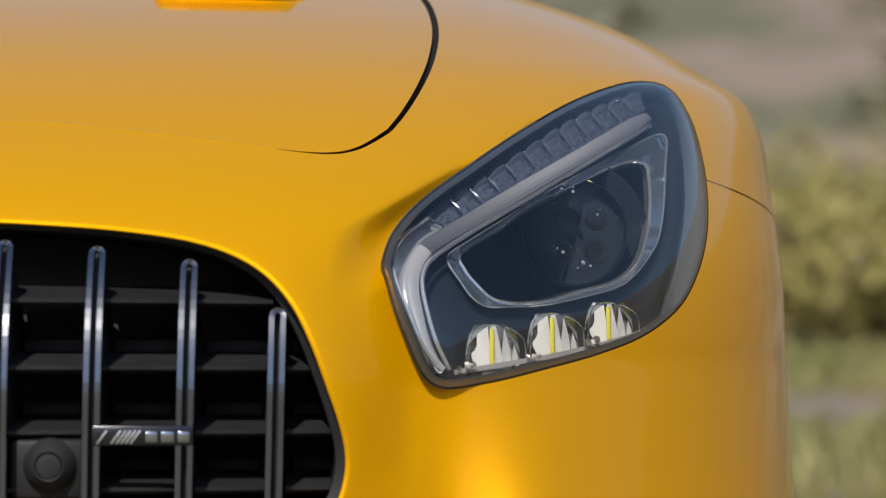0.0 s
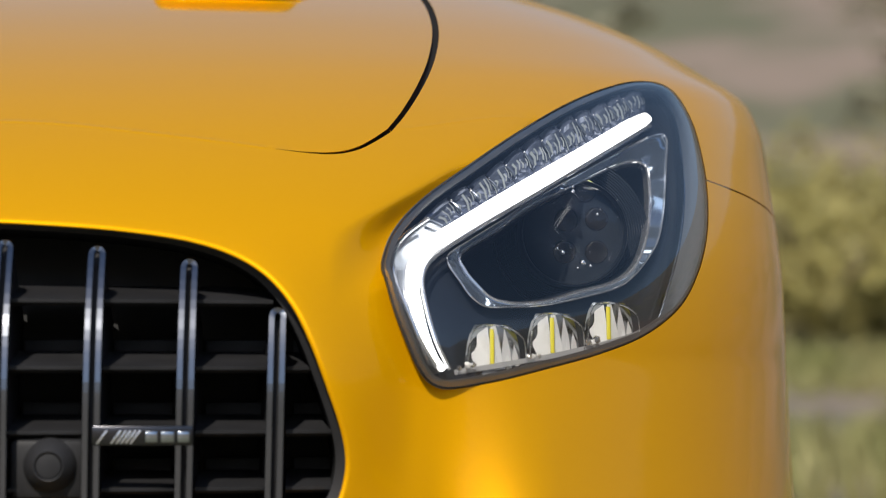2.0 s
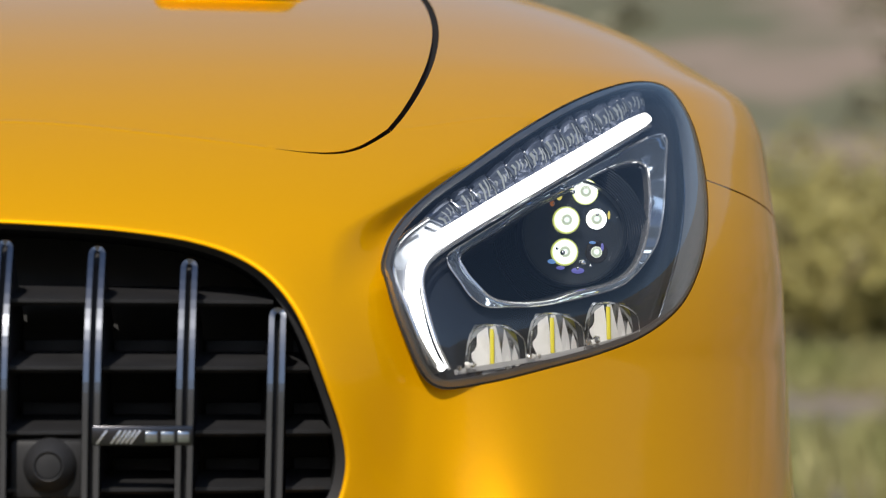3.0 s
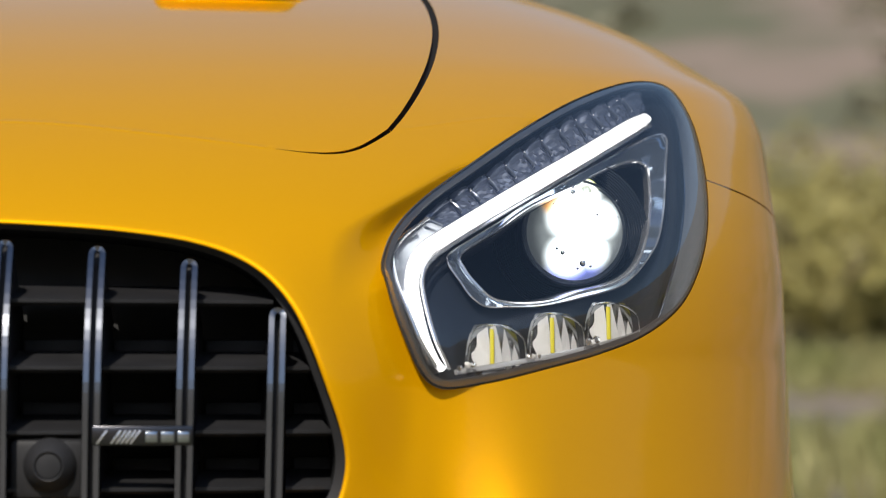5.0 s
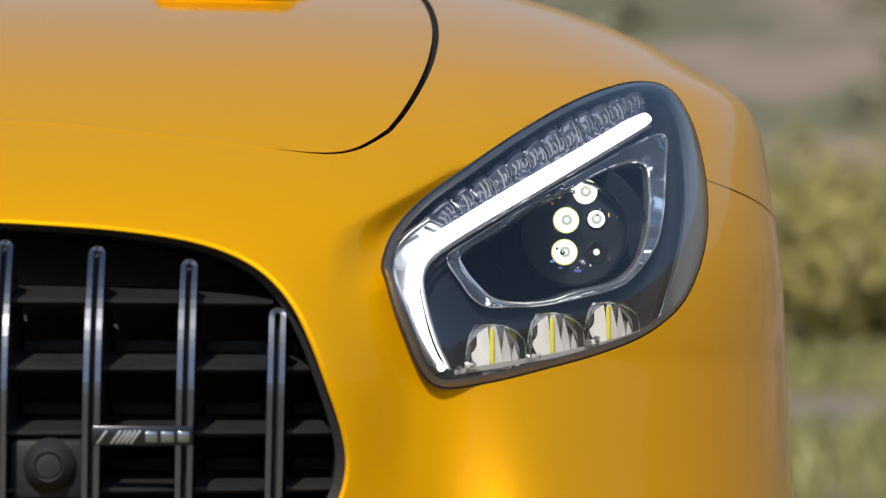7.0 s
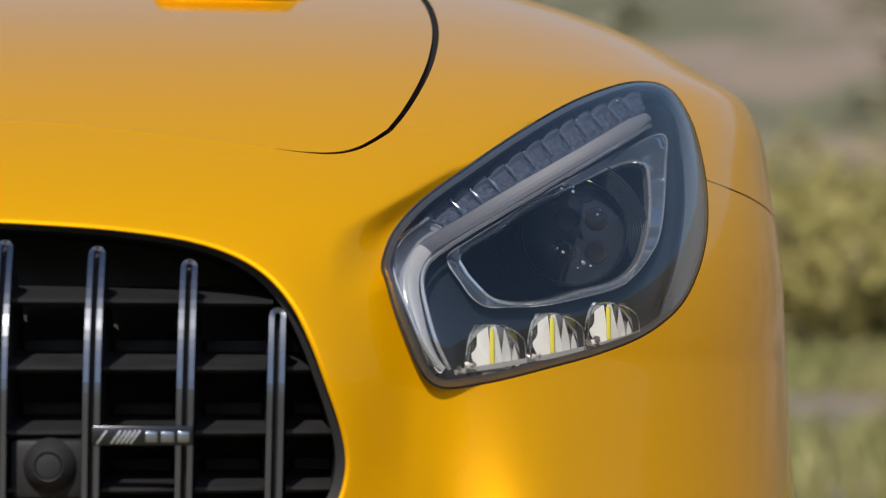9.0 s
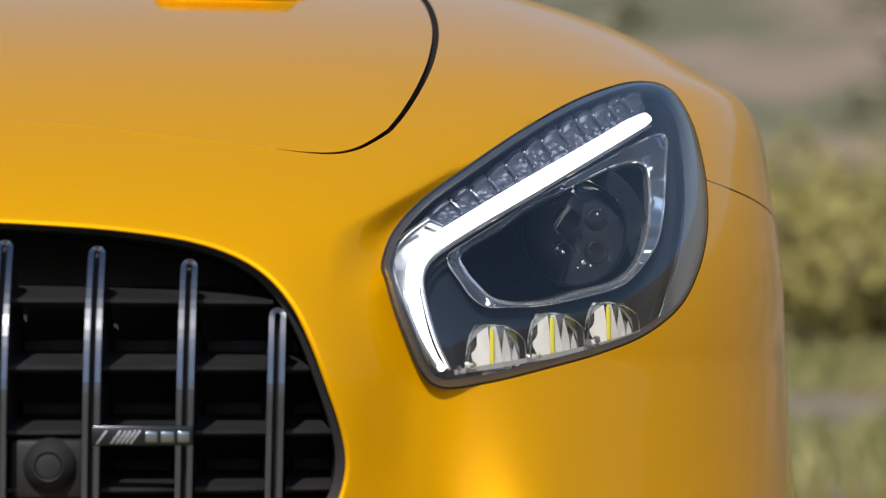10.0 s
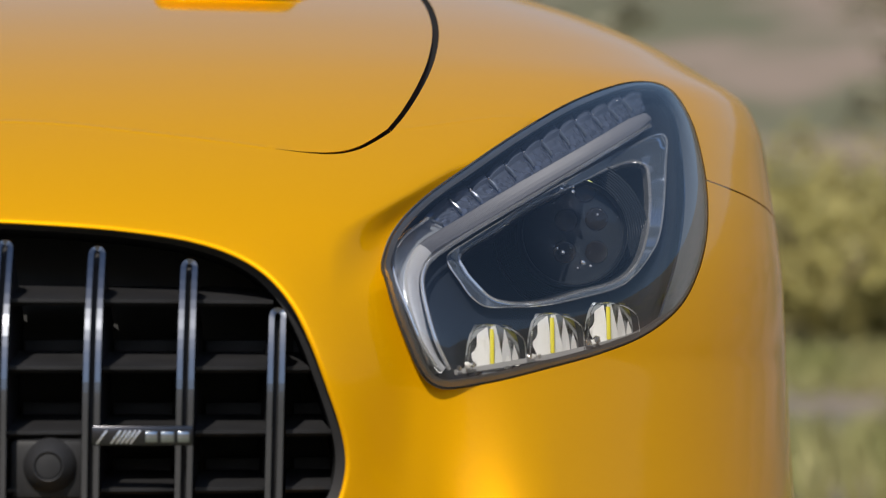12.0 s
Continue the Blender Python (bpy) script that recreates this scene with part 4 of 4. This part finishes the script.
def reflectors(lamp_ob):
    for x, z, w, h in ((0.695, 0.579, 0.046, 0.036), (0.746, 0.589, 0.044, 0.036), (0.796, 0.6, 0.043, 0.034)):
        c = at(x, z, 0.022)
        turn = Matrix.Rotation(radians(12), 4, "Z")
        m = Matrix.Translation(c) @ turn
        # mirrored bowl with tall pointed facets standing in it, white in place of the sun they mirror
        bm = bmesh.new()
        rows = []
        for v in np.linspace(0, 1, 6):
            r = math.sqrt(max(0, 1 - (v * 0.97) ** 2))
            rows.append([bm.verts.new(m @ Vector((u * w / 2 * (0.55 + 0.45 * r), 0.010 + 0.014 * (1 - u * u) * r, (v - 0.5) * h))) for u in np.linspace(-1, 1, 9)])
        for r0, r1 in zip(rows, rows[1:]):
            for i in range(8):
                bm.faces.new((r0[i], r0[i + 1], r1[i + 1], r1[i]))
        bmesh.ops.recalc_face_normals(bm, faces=bm.faces[:])
        shell = part("lower_reflector", bm, MIRROR, lamp_ob, "small mirrored reflector bowl")
        for pts, deep, lean in FACETS:
            bm = bmesh.new()
            f = bm.faces.new([bm.verts.new(m @ Vector(((u + 0.03) * w, deep - 0.004 + lean * u + 0.013 * v, (v - 0.5) * h))) for u, v in pts])
            bmesh.ops.solidify(bm, geom=[f], thickness=0.0012)
            part("facet", bm, SUN_WHITE, shell, "pointed mirror facet, coloured white for the sun it reflects", smooth=False)
        # thin hood, chip and foot
        bm = bmesh.new()
        arch = even(spline([(-0.50, 0.02), (-0.49, 0.25), (-0.45, 0.60), (-0.38, 0.85), (-0.28, 0.97), (-0.10, 1.0), (0.10, 0.97), (0.30, 0.88), (0.45, 0.72), (0.50, 0.50), (0.50, 0.06)]), 0.04)
        path = np.array([m @ Vector((u * w * 1.04, -0.004 + 0.004 * v, (v - 0.5) * h)) for u, v in arch])
        sweep(bm, path, np.tile([0.0, -1.0, 0.3], (len(path), 1)), round_profile(0.0004, 0.0022, 8))
        part("hood", bm, COVER, shell, "thin clear hood").visible_shadow = False
        bm = bmesh.new()
        box(bm, (0.0036, 0.0016, h * 0.86), m @ pose(-0.0030, 0.0012, 0.0, -20, 5, 0), 0.0006)
        part("phosphor_strip", bm, YELLOWCHIP, shell, "yellow phosphor strip")
        bm = bmesh.new()
        box(bm, (w * 0.62, 0.014, 0.005), m @ pose(0.002, 0.004, -h / 2, 0, -8, 0), 0.0015)
        part("foot", bm, SMOKED, shell, "grey reflector foot")


def foot_trim(lamp_ob):
    rng = random.Random(3)
    c = even(spline([(0.662, 0.559), (0.700, 0.565), (0.750, 0.574), (0.800, 0.586), (0.826, 0.594)]), 0.004)
    # pale colour stands in for the bright reflections on this strip
    part("foot_strip", sweep(bmesh.new(), at(c[:, 0], c[:, 1], 0.010), facing(c[:, 0], c[:, 1]), [(-0.002, -0.003), (0.002, -0.003), (0.002, 0.001), (-0.002, 0.001)]), SUNLIT_PALE, lamp_ob, "slim clear strip under the reflectors")
    # clear clips in chrome, every third matt white, to imitate their sun glints
    for i, x in enumerate((0.664, 0.671, 0.6755, 0.7215, 0.7255, 0.7300, 0.7720, 0.7755, 0.7800)):
        z = float(np.interp(x, c[:, 0], c[:, 1])) + rng.uniform(0.001, 0.004)
        bm = bmesh.new()
        bmesh.ops.create_icosphere(bm, subdivisions=2, radius=rng.uniform(0.0014, 0.0030), matrix=Matrix.Translation(at(x, z + 0.001, 0.003)))
        for v in bm.verts:
            v.co += Vector((rng.uniform(-1, 1), rng.uniform(-1, 1), rng.uniform(-1, 1))) * 0.0009
        part("clear_clip", bm, SUN_WHITE if i % 3 == 1 else GLINT, lamp_ob, "small clip in a bright colour for its sun glint", smooth=False)


body_panels()
grille()
headlight()


# ---- wheel that carries the car, and the ground ----
def wheel():
    m = pose(0.80, 0.93, 0.34, 0, 90, 0)
    bm = bmesh.new()
    lathe(bm, [(0.25, -0.12), (0.30, -0.135), (0.335, -0.12), (0.34, -0.08), (0.34, 0.08), (0.335, 0.12), (0.30, 0.135), (0.25, 0.12)], m, 64)
    tyre = part("wheel", bm, RUBBER, car, "black tyre")
    bm = bmesh.new()
    lathe(bm, [(0.0, 0.05), (0.06, 0.06), (0.22, 0.09), (0.25, 0.125), (0.255, 0.10), (0.24, -0.10)], m, 48)
    part("rim", bm, SMOKED, tyre, "dark alloy rim")


wheel()


def other_side():
    """The car's other half: the same parts mirrored, without the moving light cores."""
    cores = {piece[0] for piece in moving.values()}

    def mirror(ob, parent, first):
        if ob in cores:
            return
        twin = ob.copy()
        scene.collection.objects.link(twin)
        twin.parent = parent
        if first:
            twin.scale = (-1, 1, 1)
        for child in ob.children:
            mirror(child, twin, False)
    for ob in list(car.children):
        if ob.name in ("fender", "headlight", "wheel"):
            mirror(ob, car, True)
    frame_ob = bpy.data.objects["grille"]
    for ob in list(frame_ob.children):
        if ob.name.startswith(("grille_bar", "slat", "air_guide")):
            mirror(ob, frame_ob, True)


other_side()


def height(x, y):
    d = max(0.0, math.hypot(x, y) - 70)
    near = max(0.0, math.hypot(x, y) - 14)
    h = 0.30 * d * d / (d + 60) + 0.032 * near * near / (near + 5)
    h += 3.0 * noise.noise((x * 0.02, y * 0.02, 3)) * min(1, d / 60)
    return h


def ground():
    bm = bmesh.new()
    ys = [-700, -500, -350, -250, -200, -160, -130, -110, -90, -80, -70, -60, -40, -20, -8, -4, 0, 4, 8, 12, 16, 20, 26, 32, 40, 50, 60] + list(range(70, 330, 10)) + [350, 400, 500, 700]
    xs = sorted([s * v for v in (3, 8, 16, 24, 32, 40, 50, 60, 80, 110, 150, 220, 400, 700) for s in (-1, 1)] + [0])
    rows = [[bm.verts.new((x, y, height(x, y))) for x in xs] for y in ys]
    for r0, r1 in zip(rows, rows[1:]):
        for i in range(len(xs) - 1):
            bm.faces.new((r0[i], r0[i + 1], r1[i + 1], r1[i]))
    m = grain(material("dry_ground", (0.2, 0.16, 0.1)), (0.30, 0.225, 0.17), (0.155, 0.15, 0.085), 0.11, 5, 0.3, (0.8, 0.95), 0.42, 0.56)
    tagged(part("ground", bm, m, None, "dry sandy ground with patches of grass rising to a hill"), kind="structure")


ground()
LEAF = grain(material("olive_leaf", (0.1, 0.12, 0.03)), (0.38, 0.335, 0.10), (0.50, 0.43, 0.155), 1.5, 30, 0.1, (0.5, 0.7))
HILL_LEAF = grain(material("grey_green_leaf", (0.2, 0.18, 0.1)), (0.205, 0.19, 0.115), (0.26, 0.235, 0.15), 1.5, 30, 0.1, (0.5, 0.7))
BARK = grain(material("grey_bark", (0.1, 0.08, 0.06)), (0.10, 0.08, 0.06), (0.17, 0.14, 0.10), 8, 60, 0.4, (0.8, 0.9))
STRAW = grain(material("dry_grass", (0.2, 0.2, 0.07)), (0.24, 0.25, 0.08), (0.38, 0.34, 0.15), 0.9, 20, 0.1, (0.7, 0.9))


def leaf(bm, c, size, rng):
    m = Matrix.Translation(c) @ Euler((rng.uniform(-1.2, 1.2), rng.uniform(-1.2, 1.2), rng.uniform(0, 6.3))).to_matrix().to_4x4()
    pts = ((0, -1, 0), (0.38, -0.2, 0.10), (0.25, 0.6, 0.05), (0, 1, -0.05), (-0.25, 0.6, 0.05), (-0.38, -0.2, 0.10))
    bm.faces.new([bm.verts.new(m @ (Vector(q) * size)) for q in pts])


def shrub(x, y, wide, tall, seed, label):
    rng = random.Random(seed)
    root = tagged(new("shrub"), label, "shrub", "scrub on the plain")
    root.location = (x, y, height(x, y))
    crown = bmesh.new()
    for k in range(7):
        a = 2 * math.pi * k / 7 + rng.uniform(-0.3, 0.3)
        reach = rng.uniform(0.3, 0.95)
        tip = Vector((math.cos(a) * wide / 2 * reach, math.sin(a) * wide / 2 * reach, tall * rng.uniform(0.55, 0.85)))
        bm = bmesh.new()
        path = [np.array(tip * t) + np.array([0, 0, 0.15 * tall * math.sin(math.pi * t)]) for t in np.linspace(0, 1, 6)]
        path[0][2] = -0.05
        sweep(bm, path, np.tile([math.cos(a), math.sin(a), 0.01], (6, 1)), round_profile(0.05, 0.05, 6), True, [1, 0.8, 0.6, 0.5, 0.4, 0.25])
        part("stem", bm, BARK, root)
        for j in range(6):
            c = tip * rng.uniform(0.45, 1.0) + Vector((rng.gauss(0, 0.16) * wide, rng.gauss(0, 0.16) * wide, rng.gauss(0, 0.10) * tall))
            c.z = max(c.z, 0.12 * tall)
            for i in range(45):
                q = c + Vector((rng.gauss(0, 0.16), rng.gauss(0, 0.16), rng.gauss(0, 0.13))) * wide * 0.5
                q.z = max(q.z, 0.03)
                leaf(crown, q, rng.uniform(0.06, 0.13), rng)
    part("crown", crown, LEAF, root, "olive-green leaves")


def plain():
    shrub(6.5, 41, 2.2, 2.3, 1, "olive-green shrub on dry ground")
    shrub(8.0, 43, 2.6, 2.7, 2, "tall olive-green shrub on dry ground")
    shrub(9.4, 44, 2.2, 2.0, 3, "olive-green shrub on dry ground")
    shrub(8.2, 39, 1.3, 1.2, 4, "low olive-green shrub beside taller ones")
    shrub(7.2, 46, 3.0, 3.2, 5, "broad olive-green shrub on dry ground")
    shrub(9.2, 48, 3.2, 3.0, 6, "broad olive-green shrub on dry ground")
    shrub(5.6, 47, 2.6, 2.6, 7, "olive-green shrub on dry ground")
    shrub(7.4, 42, 2.2, 1.6, 8, "low spreading olive-green shrub")
    for i, (x, y, w, t) in enumerate(((24, 3, 4, 5.0), (28, 10, 5, 6.5), (27, 17, 3.5, 4.5), (33, 24, 5, 7.0), (22, -6, 4, 4.2))):
        shrub(x, y, w, t, 20 + i, "tall dark-green bushy tree on the open plain")
    # tufts of grass before the sandy strip
    rng = random.Random(9)
    bm = bmesh.new()
    for i in range(6500):
        x, y = rng.uniform(1.0, 9.5), rng.choice((rng.uniform(13, 21), rng.uniform(28, 41)))
        if noise.noise((x * 0.7, y * 0.35, 1)) < -0.15:
            continue
        h = rng.uniform(0.10, 0.32) * (1.6 if y > 36 else 1)
        a = rng.uniform(0, 6.3)
        for k in range(3):
            b = a + k * 2.1
            w, d = Vector((math.cos(b), math.sin(b), 0)) * 0.02, Vector((math.cos(b + 1.5), math.sin(b + 1.5), 0)) * h * 0.4
            o = Vector((x, y, height(x, y)))
            bm.faces.new([bm.verts.new(q) for q in (o - w, o + w, o + w * 0.6 + d * 0.5 + Vector((0, 0, h * 0.7)), o + d + Vector((0, 0, h)))])
    tagged(part("grass", bm, STRAW, None, "tufts of green and straw-coloured dry grass"), kind="stuff")
    # scrub over the hillside
    bm = bmesh.new()
    for i in range(900):
        y = rng.uniform(85, 240)
        x = rng.uniform(-0.02, 0.28) * y
        r = rng.uniform(0.5, 1.5)
        if noise.noise((x * 0.05, y * 0.05, 7)) < 0.0:
            continue
        for k in range(26):
            q = Vector((x + rng.gauss(0, 0.4) * r, y + rng.gauss(0, 0.4) * r, height(x, y) + abs(rng.gauss(0, 0.45)) * r))
            leaf(bm, q, rng.uniform(0.15, 0.35) * r, rng)
    tagged(part("hillside_scrub", bm, HILL_LEAF, None, "grey-green scrub scattered over the hillside"), kind="stuff")


plain()


def motions():
    """Light cores slide out of their sockets as the lamps come on, and back as they go off."""
    def slide(piece, levels, low, high):
        ob, way, *rest = piece
        base = rest[0] if rest else Vector((0, 0, 0))
        walk(ob, [(t, pose(*(base + way * (low + (high - low) * v)))) for t, v in levels])
    strip_levels = [(0, 0), (0.38, 0), (0.5, 0.2), (0.6, 0.4), (0.8, 0.85), (1.0, 1), (3.1, 1), (3.5, 0.8), (4.8, 0.7), (5.5, 0.6), (5.8, 0.8), (6.1, 1), (7.13, 1), (7.17, 0), (9.4, 0), (9.6, 0.35), (9.8, 0.8), (10.1, 1), (11.2, 1), (11.5, 0.75), (11.8, 0.25), (11.95, 0), (12, 0)]
    for key in ("upper", "lower"):
        slide(moving["white", key], strip_levels, -0.0011, 0.0007)
    blink = [(0, 0), (7.13, 0), (7.17, 1), (7.47, 1), (7.53, 0), (7.83, 0), (7.87, 1), (8.17, 1), (8.23, 0), (8.47, 0), (8.53, 1), (8.83, 1), (8.87, 0), (12, 0)]
    for key in ("upper", "lower"):
        slide(moving["amber", key], blink, -0.0034, 0.0016)
        slide(moving["gold", key], blink, -0.0042, 0.0017)
    slide(moving["amber_trim"], blink, -0.020, 0.004)
    band = [(0, 0), (1.0, 0), (1.2, 0.8), (1.4, 1), (2.9, 1), (3.3, 0.4), (4.8, 0), (5.5, 0.1), (5.9, 0.5), (6.2, 1), (7.13, 1), (7.17, 0), (9.9, 0), (10.2, 0.7), (10.4, 1), (11.1, 1), (11.4, 0.3), (11.6, 0), (12, 0)]
    slide(moving["white_fin"], band, -0.009, 0.0012)
    slide(moving["amber_fin"], blink, -0.013, 0.0014)
    led = [(0, 0), (2.8, 0), (2.9, 0.45), (3.0, 0.75), (3.1, 1), (6.4, 1), (6.8, 0.75), (7.1, 0.5), (7.2, 0.36), (7.3, 0.18), (7.4, 0), (12, 0)]
    for i, top in enumerate((0.95, 1.0, 0.7, 1.0, 0.45)):
        slide(moving["led", i], [(t, v * top) for t, v in led], -0.0118, 0.002)
    for i in range(8):
        slide(moving["fringe", i], led, -0.014, 0.002)
    beam = [(0, 0), (3.05, 0), (3.3, 0.8), (3.6, 1), (5.2, 1), (5.5, 0.85), (5.8, 0.55), (6.05, 0.15), (6.15, 0), (12, 0)]
    slide(moving["beam"], beam, -0.014, 0.0085)


motions()
